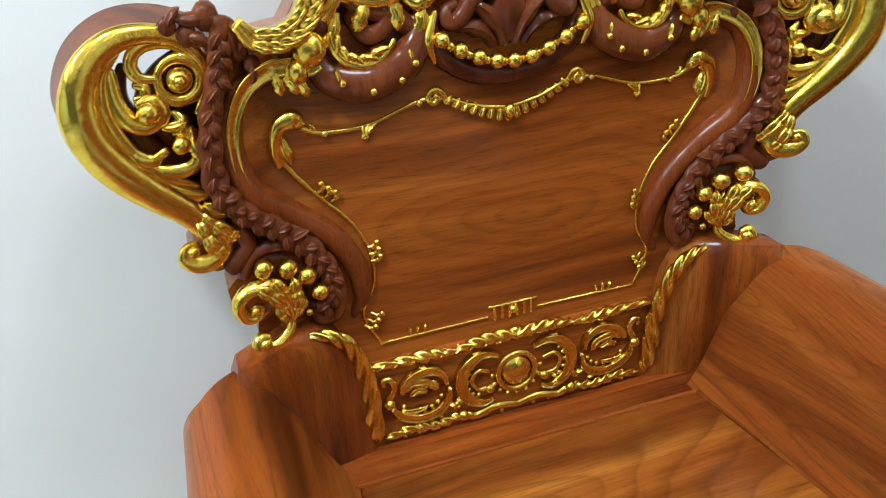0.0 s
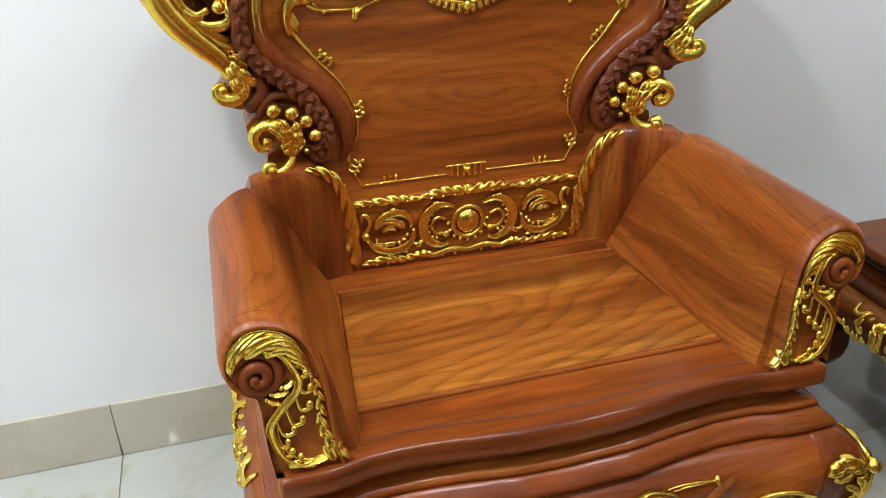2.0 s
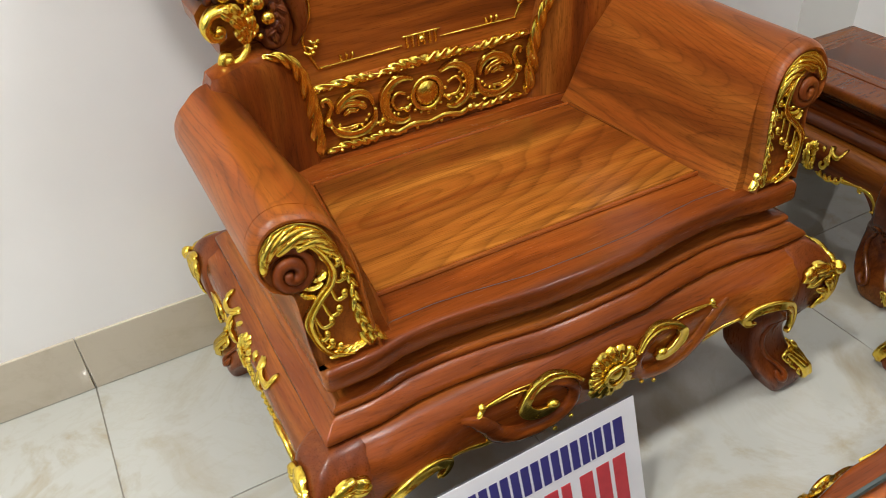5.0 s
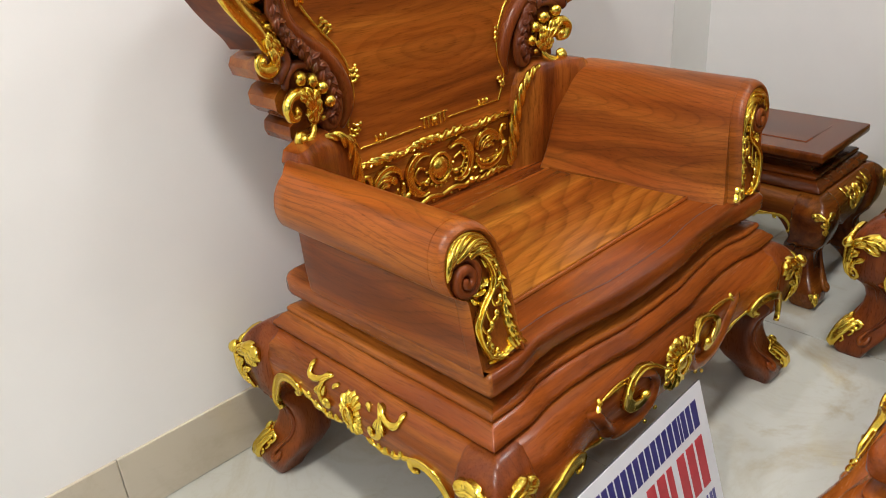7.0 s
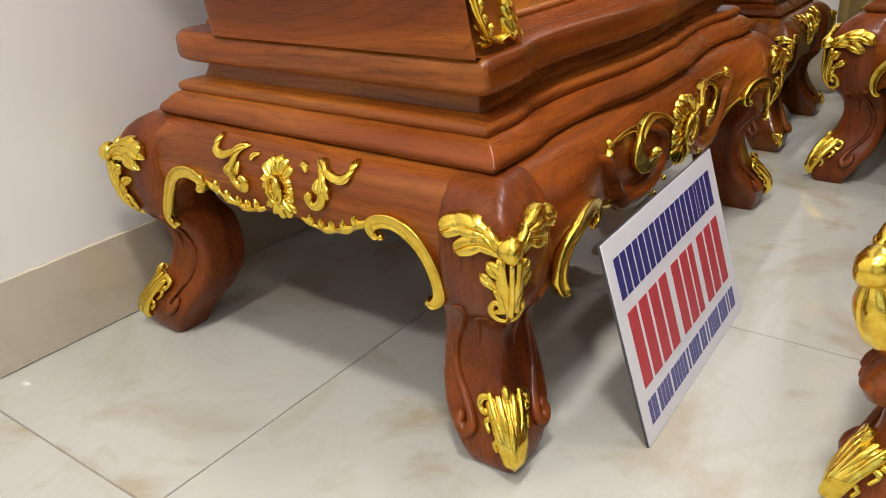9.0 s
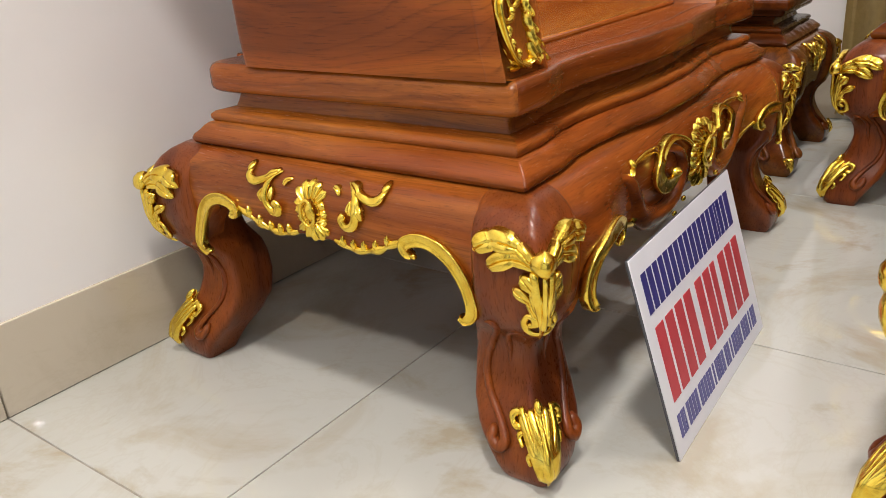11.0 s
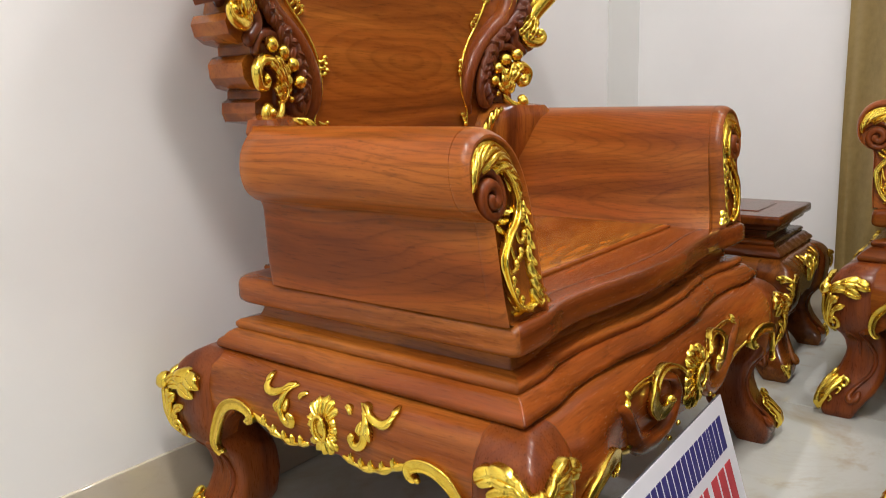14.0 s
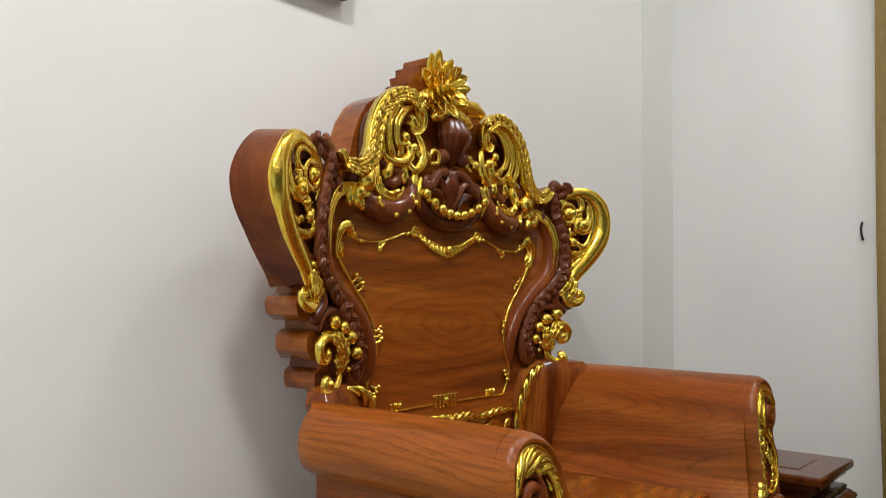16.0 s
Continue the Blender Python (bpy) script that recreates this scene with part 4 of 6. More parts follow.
        tube(bm, g, [(u0, v0, 0.003), (u0 + 0.003, (v0 + m[1]) / 2, 0.005), (m[0], m[1], 0.006), (u1 - 0.001, v1 - 0.004, 0.007), (u1, v1 + 0.004, 0.006)], [(0, 0.0022), (0.5, 0.0034), (0.8, 0.0046), (1, 0.003)], 20, 7, 0.9)
        ball(bm, g, u1, v1 + 0.003, 0.007, 0.0052, 1, 8, 1.15)
    for u, v, a, l in ((-0.436, 0.664, 226, 0.018), (-0.444, 0.648, 200, 0.026), (-0.458, 0.632, 176, 0.022)):
        leaf(bm, g, u, v, a, l, 0.0060, 0.002, 0.008, 0.003, bend=-50, lobes=1, n=8)
        ball(bm, g, u + l * math.cos(radians(a - 25)), v + l * math.sin(radians(a - 25)), 0.005, 0.0042, 1, 6)
    # small pointed leaves down the inner edge
    chain = spline([(-0.412, 0.672, 0), (-0.408, 0.648, 0), (-0.406, 0.622, 0), (-0.407, 0.596, 0), (-0.404, 0.572, 0), (-0.397, 0.550, 0), (-0.388, 0.530, 0)], 15)
    for k in range(13):
        c, d = chain[k], chain[k + 1] - chain[k]
        a = math.degrees(math.atan2(d[1], d[0]))
        leaf(bm, g, c[0], c[1], a + (16 if k % 2 else -20), 0.020 + 0.0006 * k, 0.0038 + 0.0003 * k, 0.002, 0.008, 0.003, bend=14, lobes=1, n=8, point=True)
    leaf(bm, g, -0.408, 0.548, -74, 0.034, 0.0080, 0.002, 0.009, 0.003, bend=20, lobes=1, n=10, point=True)
    leaf(bm, g, -0.394, 0.540, -52, 0.030, 0.0070, 0.002, 0.009, 0.003, bend=20, lobes=1, n=10, point=True)
    for k in range(4):
        leaf(bm, g, -0.458 + 0.012 * k, 0.5235, -4 + 14 * (k % 2), 0.022, 0.0045, 0.002, 0.007, 0.002, bend=12, lobes=1, n=8, point=True)
    part("gilded_front", bm, GOLD, arm, "gilded acanthus carving on the arm's front")
    return arm


# ---- the armchair's back ----
def back_y(x):
    return -0.160 - 0.090 * min(1.0, max(0.0, (abs(x) - 0.33) / 0.23)) ** 1.15


def on_back(u, v, h):
    return Vector((u, back_y(u) - h, v))


BACK_HALF = [(0.388, 0.285), (0.505, 0.285), (0.60, 0.285), (0.70, 0.290), (0.762, 0.335), (0.770, 0.400), (0.785, 0.408), (0.803, 0.405), (0.810, 0.388), (0.822, 0.386), (0.828, 0.418), (0.845, 0.436), (0.868, 0.438), (0.880, 0.424),
             (0.884, 0.405), (0.897, 0.405), (0.901, 0.445), (0.912, 0.470), (0.932, 0.478), (0.945, 0.468), (0.951, 0.440), (0.99, 0.425), (1.05, 0.425), (1.12, 0.415), (1.18, 0.405), (1.195, 0.39), (1.202, 0.305), (1.23, 0.286),
             (1.27, 0.277), (1.31, 0.262), (1.345, 0.238), (1.366, 0.208), (1.376, 0.172), (1.380, 0.110), (1.395, 0.118), (1.402, 0.104), (1.415, 0.112), (1.424, 0.094), (1.438, 0.098), (1.446, 0.078), (1.462, 0.078), (1.468, 0.055), (1.486, 0.05), (1.493, 0.02)]


def back_board(thing):
    bm = bmesh.new()
    front, rear = [], []
    n = 36
    for z, w in BACK_HALF:
        crest = 0.018 if z > 1.2 else 0.0
        front.append([(w * (2 * k / n - 1), back_y(w * (2 * k / n - 1)) + crest, z) for k in range(n + 1)])
        rear.append([(w * (2 * k / n - 1), back_y(w * (2 * k / n - 1)) + 0.090, z) for k in range(n + 1)])
    rows = [f + r[::-1] for f, r in zip(front, rear)]
    quads(bm, rows, closed=True, caps=True)
    return part("back_board", bm, WOOD_PANEL, thing, sharp=35)


PANEL_LINE = [(0.322, 1.080), (0.339, 1.043), (0.323, 1.008), (0.290, 0.965), (0.252, 0.920), (0.229, 0.870), (0.226, 0.815), (0.248, 0.762), (0.225, 0.703)]
TOP_LINE = [(0.322, 1.080), (0.306, 1.070), (0.278, 1.058), (0.210, 1.058), (0.135, 1.080), (0.090, 1.078), (0.04, 1.055), (0.0, 1.047)]


def chair_back(thing):
    board = back_board(thing)
    both = (-1, 1)
    for s in both:
        f = sided(on_back, s)
        # side posts of the frame, from the seat up
        bm = bmesh.new()
        rows = []
        for v, a, c, h in ((0.5125, 0.252, 0.396, 0.022), (0.56, 0.256, 0.397, 0.024), (0.62, 0.258, 0.399, 0.03), (0.665, 0.264, 0.402, 0.034), (0.685, 0.267, 0.420, 0.037), (0.725, 0.278, 0.438, 0.042), (0.755, 0.296, 0.456, 0.044), (0.775, 0.318, 0.446, 0.036), (0.785, 0.33, 0.398, 0.01)):
            w = c - a
            rows.append([f(a, v, -0.02), f(a, v, h * 0.55), f(a + 0.05 * w, v, h * 0.9), f(a + 0.14 * w, v, h)] + [f(a + w * q, v, h + 0.006 * math.sin(math.pi * q) + 0.9 * h * q * q) for q in (0.3, 0.45, 0.6, 0.75)] + [f(a + 0.92 * w, v, h * 1.75), f(c, v, h * 1.6), f(c, v, 0.012)])
        quads(bm, rows, closed=True, caps=True)
        part("back_post", bm, WOOD_POST, thing)
        # broad raised moulding beside the panel
        bm = bmesh.new()
        tube(bm, f, [(0.262, 0.765, -0.008), (0.246, 0.80, -0.004), (0.252, 0.850, 0.0), (0.284, 0.905, 0.002), (0.34, 0.956, 0.004), (0.380, 0.995, 0.006), (0.397, 1.05, 0.006), (0.392, 1.10, 0.006), (0.37, 1.135, 0.006), (0.33, 1.152, 0.006)],
             [(0, 0.010), (0.15, 0.017), (0.4, 0.020), (1, 0.014)], 60, 14, 1.2)
        part("panel_moulding", bm, WOOD_Z, thing, sharp=100)
        # leafy carved band
        bm = bmesh.new()
        band = [(0.385, 1.222, 0.02), (0.398, 1.167, 0.022), (0.420, 1.10, 0.022), (0.424, 1.026, 0.022), (0.396, 0.977, 0.022), (0.346, 0.933, 0.022), (0.306, 0.885, 0.022), (0.292, 0.835, 0.02), (0.312, 0.800, 0.018), (0.338, 0.810, 0.016), (0.334, 0.832, 0.014)]
        tube(bm, f, band, [(0, 0.013), (0.3, 0.0165), (0.7, 0.016), (0.88, 0.011), (1, 0.008)], 260, 18, 0.7, 2, 0.12, 110.0)
        line = spline(band[:9], 44)
        random.seed(12)
        for k in range(1, 43):
            c, d = line[k], line[k + 1] - line[k - 1]
            a = math.degrees(math.atan2(d[1], d[0]))
            w = 1 if k % 2 else -1
            leaf(bm, f, c[0] - 0.004 * d[0] / np.linalg.norm(d), c[1], a + w * random.uniform(22, 58), random.uniform(0.020, 0.027), random.uniform(0.0070, 0.0095), 0.030, random.uniform(0.008, 0.013), -0.006, bend=w * random.uniform(-40, 20), lobes=1, n=9, point=True, flute=0.2, cut=0.0)
        for u, v, r in ((0.40, 1.232, 0.016), (0.425, 1.214, 0.013), (0.378, 1.212, 0.014), (0.368, 1.186, 0.013), (0.355, 1.166, 0.012), (0.445, 1.228, 0.011)):
            ball(bm, f, u, v, 0.016, r, 0.8, 10, 1.2)
            leaf(bm, f, u, v, random.uniform(0, 360), 2.4 * r, 0.7 * r, 0.020, 0.012, -0.004, bend=40, lobes=1, n=8, point=True)
        part("carved_leaf_band", bm, WOOD_CARVED, thing, "dark carved leafy band")
        # carved cushion behind the grapes
        bm = bmesh.new()
        tube(bm, f, [(0.412, 0.886, 0.012), (0.400, 0.908, 0.014), (0.372, 0.918, 0.016), (0.330, 0.904, 0.018), (0.294, 0.866, 0.018), (0.282, 0.822, 0.018), (0.291, 0.787, 0.016), (0.312, 0.781, 0.016), (0.320, 0.798, 0.016), (0.308, 0.807, 0.018)], [(0, 0.009), (0.4, 0.012), (0.8, 0.012), (1, 0.010)], 70, 10, 1.0)
        tube(bm, f, [(0.385, 0.890, 0.0), (0.345, 0.875, 0.0), (0.318, 0.840, 0.0), (0.330, 0.805, 0.0)], [(0, 0.022), (0.5, 0.034), (1, 0.024)], 24, 10, 0.6)
        tube(bm, f, [(0.44, 0.94, 0.0), (0.41, 0.955, 0.010), (0.40, 0.93, 0.012), (0.425, 0.905, 0.010)], 0.014, 20, 8)
        part("carved_cushion", bm, WOOD_CARVED, thing, "dark carved scroll")
        # ear: wooden hoop with a gilded face
        hoop = [(0.428, 1.122), (0.414, 1.146), (0.412, 1.174), (0.424, 1.199), (0.446, 1.216), (0.478, 1.224), (0.510, 1.219), (0.536, 1.199), (0.552, 1.168), (0.555, 1.140), (0.548, 1.110), (0.527, 1.072), (0.497, 1.035), (0.466, 1.002), (0.448, 0.975)]
        breadth = [(0, 0.007), (0.2, 0.009), (0.35, 0.0125), (0.5, 0.019), (0.62, 0.0225), (0.78, 0.0215), (0.9, 0.018), (1.0, 0.016)]
        bm = bmesh.new()
        rows = []
        path = spline(hoop[2:], 46)
        for k, c in enumerate(path):
            d = path[min(k + 1, 45)] - path[max(k - 1, 0)]
            d = d / np.linalg.norm(d)
            nx, nz = -d[1], d[0]
            w0 = -lerp(breadth, 0.15 + 0.85 * k / 45) + 0.001
            w1 = -0.4 * w0
            if nx * (c[0] - 0.48) + nz * (c[1] - 1.12) > 0:
                w0, w1 = -w0, -w1
            out = 1 if w0 > 0 else -1
            rows.append([f(c[0] + nx * w0, c[1] + nz * w0, 0.012), f(c[0] + nx * (w0 + 0.016 * out), c[1] + nz * (w0 + 0.011 * out), -0.077), f(c[0] + nx * w1, c[1] + nz * w1, -0.090), f(c[0] + nx * w1, c[1] + nz * w1, 0.010)])
        quads(bm, rows, closed=True, caps=True)
        ear = part("ear", bm, WOOD_EAR, thing, "smooth brown wooden side of the carved ear", 50)
        bm = bmesh.new()
        full_path = [(a, b, 0.012) for a, b in hoop] + [(0.435, 0.955, 0.015), (0.434, 0.938, 0.018), (0.447, 0.928, 0.020), (0.466, 0.929, 0.020), (0.480, 0.940, 0.018), (0.478, 0.953, 0.016), (0.466, 0.954, 0.014)]
        tube(bm, f, full_path, [(0, 0.007), (0.14, 0.009), (0.24, 0.0125), (0.34, 0.019), (0.42, 0.0225), (0.53, 0.0215), (0.61, 0.018), (0.70, 0.0155), (0.82, 0.0135), (0.92, 0.0095), (1, 0.0070)], 170, 22, 0.75, 3, 0.055)
        part("gilded_rim", bm, GOLD, ear, "broad gilded rim of the ear")
        # inner ridges of the rim
        for pts, r in (([(0.505, 1.207, 0.008), (0.522, 1.188, 0.008), (0.529, 1.162, 0.008), (0.527, 1.135, 0.008), (0.516, 1.102, 0.008), (0.497, 1.068, 0.008), (0.474, 1.046, 0.008), (0.446, 1.030, 0.008)], 0.0052),
                       ([(0.518, 1.088, 0.004), (0.492, 1.046, 0.008), (0.460, 1.022, 0.010), (0.432, 1.014, 0.010), (0.415, 1.008, 0.010)], 0.0066),
                       ([(0.500, 1.044, 0.006), (0.468, 1.008, 0.010), (0.440, 0.988, 0.010), (0.420, 0.978, 0.010)], 0.0075),
                       ([(0.470, 1.000, 0.008), (0.446, 0.975, 0.012), (0.424, 0.955, 0.012), (0.412, 0.944, 0.010)], 0.0070),
                       # round boss with its ring
                       ([(0.443 + 0.025 * math.cos(0.5 * k), 1.165 + 0.025 * math.sin(0.5 * k), 0.012) for k in range(14)], 0.0058),
                       # pierced loops
                       ([(0.432, 1.196, 0.008), (0.450, 1.208, 0.008), (0.471, 1.211, 0.008), (0.487, 1.204, 0.008), (0.493, 1.190, 0.008), (0.487, 1.176, 0.010), (0.466, 1.170, 0.012)], 0.0058),
                       ([(0.517, 1.188, 0.004), (0.516, 1.152, 0.006), (0.505, 1.128, 0.010), (0.487, 1.120, 0.012), (0.472, 1.130, 0.014), (0.477, 1.146, 0.016), (0.492, 1.147, 0.014)], 0.0085),
                       ([(0.524, 1.110, 0.004), (0.508, 1.086, 0.008), (0.493, 1.077, 0.010), (0.481, 1.082, 0.010)], 0.0065),
                       ([(0.504, 1.070, 0.004), (0.478, 1.058, 0.008), (0.452, 1.056, 0.012), (0.438, 1.067, 0.014), (0.442, 1.081, 0.014), (0.456, 1.086, 0.012)], 0.0078),
                       ([(0.458, 1.128, 0.006), (0.450, 1.116, 0.010), (0.452, 1.104, 0.010), (0.462, 1.102, 0.008)], 0.0055),
                       ([(0.494, 1.168, 0.006), (0.484, 1.164, 0.010), (0.486, 1.152, 0.010), (0.496, 1.152, 0.008)], 0.0052)):
            bm = bmesh.new()
            tube(bm, f, pts, [(0, 0.7 * r), (0.3, 1.3 * r), (0.75, 1.3 * r), (1, 0.8 * r)], 12 * len(pts), 12, 0.9, 2, 0.08)
            part("gilded_scroll", bm, GOLD, ear)
        for u, v, h, r in ((0.443, 1.165, 0.014, 0.0165), (0.443, 1.165, 0.026, 0.0085), (0.484, 1.135, 0.018, 0.0150), (0.456, 1.088, 0.016, 0.0125), (0.415, 1.006, 0.014, 0.0085), (0.478, 1.083, 0.010, 0.0075), (0.469, 0.948, 0.020, 0.0085)):
            bm = bmesh.new()
            ball(bm, f, u, v, h, r, 0.9, 14)
            part("gilded_boss", bm, GOLD, ear)
        for u, v, a, l, w in ((0.474, 1.112, 190, 0.034, 0.008), (0.462, 1.146, 330, 0.026, 0.007), (0.448, 1.078, 120, 0.030, 0.008), (0.430, 1.036, 165, 0.034, 0.008), (0.430, 0.996, 130, 0.034, 0.008), (0.424, 0.966, 110, 0.030, 0.007)):
            bm = bmesh.new()
            leaf(bm, f, u, v, a, l, w, 0.008, 0.010, 0.004, bend=-35, lobes=1, n=12, point=True, flute=0.15, cut=0.0)
            part("gilded_leaf", bm, GOLD, ear)
        for pts, w, lobes in (([(0.452, 0.996, 0.016), (0.438, 0.978, 0.022), (0.420, 0.958, 0.022), (0.407, 0.944, 0.014)], 0.0105, 3), ([(0.456, 0.990, 0.018), (0.450, 0.966, 0.026), (0.440, 0.944, 0.026), (0.428, 0.928, 0.018)], 0.0100, 3),
                              ([(0.446, 1.006, 0.014), (0.428, 0.996, 0.018), (0.412, 0.982, 0.012)], 0.0080, 2)):
            bm = bmesh.new()
            frond(bm, f, pts, [(0, 0.4 * w), (0.5, w), (0.8, 0.9 * w), (1, 0.4 * w)], lobes, 0.009, 0.3)
            part("gilded_leaf", bm, GOLD, ear)
        # backing behind the piercing
        bm = bmesh.new()
        tube(bm, f, [(0.41, 1.20, -0.05), (0.44, 1.15, -0.05), (0.455, 1.09, -0.05), (0.44, 1.02, -0.05), (0.43, 0.97, -0.05)], [(0, 0.010), (0.35, 0.030), (0.6, 0.034), (1, 0.014)], 24, 10, 1.2)
        tube(bm, f, [(0.505, 1.185, -0.03), (0.518, 1.145, -0.03), (0.502, 1.095, -0.03), (0.472, 1.045, -0.03)], [(0, 0.006), (0.4, 0.016), (1, 0.020)], 24, 10)
        tube(bm, f, [(0.43, 1.185, -0.02), (0.462, 1.165, -0.02), (0.480, 1.135, -0.02), (0.462, 1.095, -0.02)], [(0, 0.016), (0.5, 0.022), (1, 0.018)], 24, 10)
        part("ear_web", bm, WOOD_CARVED, ear)
        # grapes and curl
        bm = bmesh.new()
        for u, v, r in ((0.386, 0.898, 0.0145), (0.353, 0.886, 0.0150), (0.328, 0.866, 0.0145), (0.313, 0.836, 0.0138)):
            ball(bm, f, u, v, 0.036, r, 1, 14)
            part("gilded_berry", bm, GOLD, thing)
            bm = bmesh.new()
        tube(bm, f, [(0.362, 0.800, 0.028), (0.357, 0.825, 0.032), (0.364, 0.851, 0.035), (0.384, 0.868, 0.034), (0.412, 0.869, 0.030), (0.427, 0.853, 0.028), (0.421, 0.832, 0.028), (0.406, 0.828, 0.030), (0.400, 0.839, 0.032), (0.407, 0.845, 0.034)],
             [(0, 0.006), (0.15, 0.0095), (0.35, 0.0125), (0.55, 0.0115), (0.8, 0.0085), (1, 0.0065)], 100, 14, 0.9, 3, 0.13, 3.0)
        tube(bm, f, [(0.357, 0.806, 0.028), (0.362, 0.790, 0.032), (0.378, 0.777, 0.034), (0.397, 0.773, 0.034), (0.411, 0.781, 0.032), (0.408, 0.793, 0.032), (0.398, 0.791, 0.034)], [(0, 0.006), (0.4, 0.0105), (0.7, 0.0105), (1, 0.0075)], 70, 14, 0.9, 3, 0.10, 2.0)
        part("gilded_curl", bm, GOLD, thing, "gilded curling leaf scroll")
        for pts, w, lobes in (([(0.360, 0.800, 0.032), (0.350, 0.825, 0.037), (0.346, 0.848, 0.038), (0.350, 0.870, 0.032)], 0.0105, 3), ([(0.358, 0.812, 0.036), (0.366, 0.836, 0.041), (0.382, 0.858, 0.042), (0.402, 0.876, 0.034)], 0.0110, 3),
                              ([(0.354, 0.808, 0.030), (0.343, 0.818, 0.033), (0.334, 0.832, 0.030)], 0.0075, 2), ([(0.356, 0.830, 0.038), (0.366, 0.858, 0.042), (0.378, 0.880, 0.036)], 0.0090, 2), ([(0.364, 0.804, 0.032), (0.372, 0.818, 0.035), (0.376, 0.836, 0.030)], 0.0070, 2)):
            bm = bmesh.new()
            frond(bm, f, pts, [(0, 0.4 * w), (0.5, w), (0.8, 0.9 * w), (1, 0.4 * w)], lobes, 0.009, 0.3)
            part("gilded_curl_leaf", bm, GOLD, thing)
        for u, v, h, r in ((0.406, 0.840, 0.036, 0.0078), (0.401, 0.785, 0.038, 0.0100), (0.332, 0.806, 0.034, 0.0065)):
            bm = bmesh.new()
            ball(bm, f, u, v, h, r, 1, 12)
            part("gilded_boss", bm, GOLD, thing)
        # thin gilded band round the panel
        bm = bmesh.new()
        ribbon(bm, f, [(0.270, 1.158, 0.020), (0.284, 1.152, 0.020), (0.310, 1.156, 0.020), (0.340, 1.154, 0.020), (0.370, 1.136, 0.020), (0.390, 1.102, 0.020), (0.396, 1.063, 0.020), (0.390, 1.020, 0.019), (0.366, 0.983, 0.018), (0.332, 0.951, 0.016), (0.302, 0.924, 0.012)], [(0, 0.010), (0.2, 0.013), (0.4, 0.0105), (0.6, 0.0075), (0.8, 0.0042), (1, 0.0014)], 0.008, 80)
        for u, v, a in ((0.33, 1.150, 250), (0.318, 1.145, 225), (0.302, 1.142, 235)):
            leaf(bm, f, u, v, a, 0.030, 0.009, 0.026, 0.010, 0.0, bend=30)
        part("gilded_band", bm, GOLD, thing, "slender gilded band")
        bm = bmesh.new()
        tube(bm, f, [(a, b, 0.001) for a, b in PANEL_LINE], [(0, 0.007), (0.15, 0.005), (0.4, 0.0036), (1, 0.003)], 90, 8)
        tube(bm, f, [(0.225, 0.703, 0.001), (0.15, 0.704, 0.001), (0.045, 0.705, 0.001)], 0.0022, 14, 6)
        tube(bm, f, [(a, b, 0.001) for a, b in TOP_LINE[1:6]], [(0, 0.0055), (0.25, 0.0030), (0.6, 0.0034), (1, 0.0036)], 50, 8)
        # curled leaf at the upper corner
        tube(bm, f, [(0.339, 1.020, 0.003), (0.341, 1.048, 0.006), (0.333, 1.076, 0.010), (0.314, 1.084, 0.010), (0.304, 1.074, 0.006)], [(0, 0.004), (0.4, 0.0095), (0.75, 0.013), (1, 0.008)], 30, 10, 0.9, 2, 0.12)
        ball(bm, f, 0.306, 1.078, 0.006, 0.0095)
        leaf(bm, f, 0.334, 1.064, 262, 0.046, 0.009, 0.002, 0.010, 0.002, bend=-16, lobes=2, n=10, point=True, flute=0.25)
        for u, v, a, l, w in ((0.330, 1.058, 250, 0.030, 0.007), (0.322, 1.046, 300, 0.02, 0.005), (0.284, 1.062, 60, 0.014, 0.005), (0.208, 1.060, -60, 0.026, 0.0065), (0.218, 1.058, -100, 0.024, 0.0065), (0.198, 1.060, -40, 0.026, 0.0065)):
            leaf(bm, f, u, v, a, l, w, 0.0, 0.008, 0.002, lobes=1, n=6)
        tube(bm, f, spiral(0.112, 1.082, 0.015, 0.003, 180, -1.2, 12, 0.003, 0.005), 0.0048, 30, 8)
        ball(bm, f, 0.135, 1.078, 0.003, 0.006)
        ball(bm, f, 0.272, 1.056, 0.003, 0.006)
        for u0, v0, a0 in ((0.283, 0.964, 222), (0.229, 0.862, 262), (0.242, 0.752, 300)):
            d, e = radians(a0), radians(a0 - 82)
            for k in (-1, 0, 1):
                bu, bv = u0 + 0.012 * k * math.cos(d), v0 + 0.012 * k * math.sin(d)
                tube(bm, f, [(bu, bv, 0.002), (bu + 0.009 * math.cos(e), bv + 0.009 * math.sin(e), 0.004), (bu + 0.016 * math.cos(e - 0.5), bv + 0.016 * math.sin(e - 0.5), 0.005)], [(0, 0.0025), (0.6, 0.0048), (1, 0.003)], 12, 8)
                ball(bm, f, bu + 0.016 * math.cos(e - 0.5), bv + 0.016 * math.sin(e - 0.5), 0.006, 0.0054, 1, 8)
        for k in (-1, 0, 1):
            leaf(bm, f, 0.165 + 0.010 * k, 0.706, 90 - 15 * k, 0.016, 0.004, 0.0, 0.008, 0.003, lobes=1, n=5)
        part("gilded_panel_line", bm, GOLD, board, "fine gilded line with small sprigs")
        # rope up the seat's back corner
        bm = bmesh.new()
        tube(bm, f, [(0.336, 0.768, 0.040), (0.308, 0.762, 0.044), (0.283, 0.738, 0.042), (0.268, 0.695, 0.034), (0.258, 0.640, 0.026), (0.256, 0.580, 0.02), (0.250, 0.525, 0.014)], [(0, 0.006), (0.25, 0.0105), (0.8, 0.0145), (0.95, 0.012), (1, 0.004)], 260, 24, 0.85, 4, 0.26, 44.0)
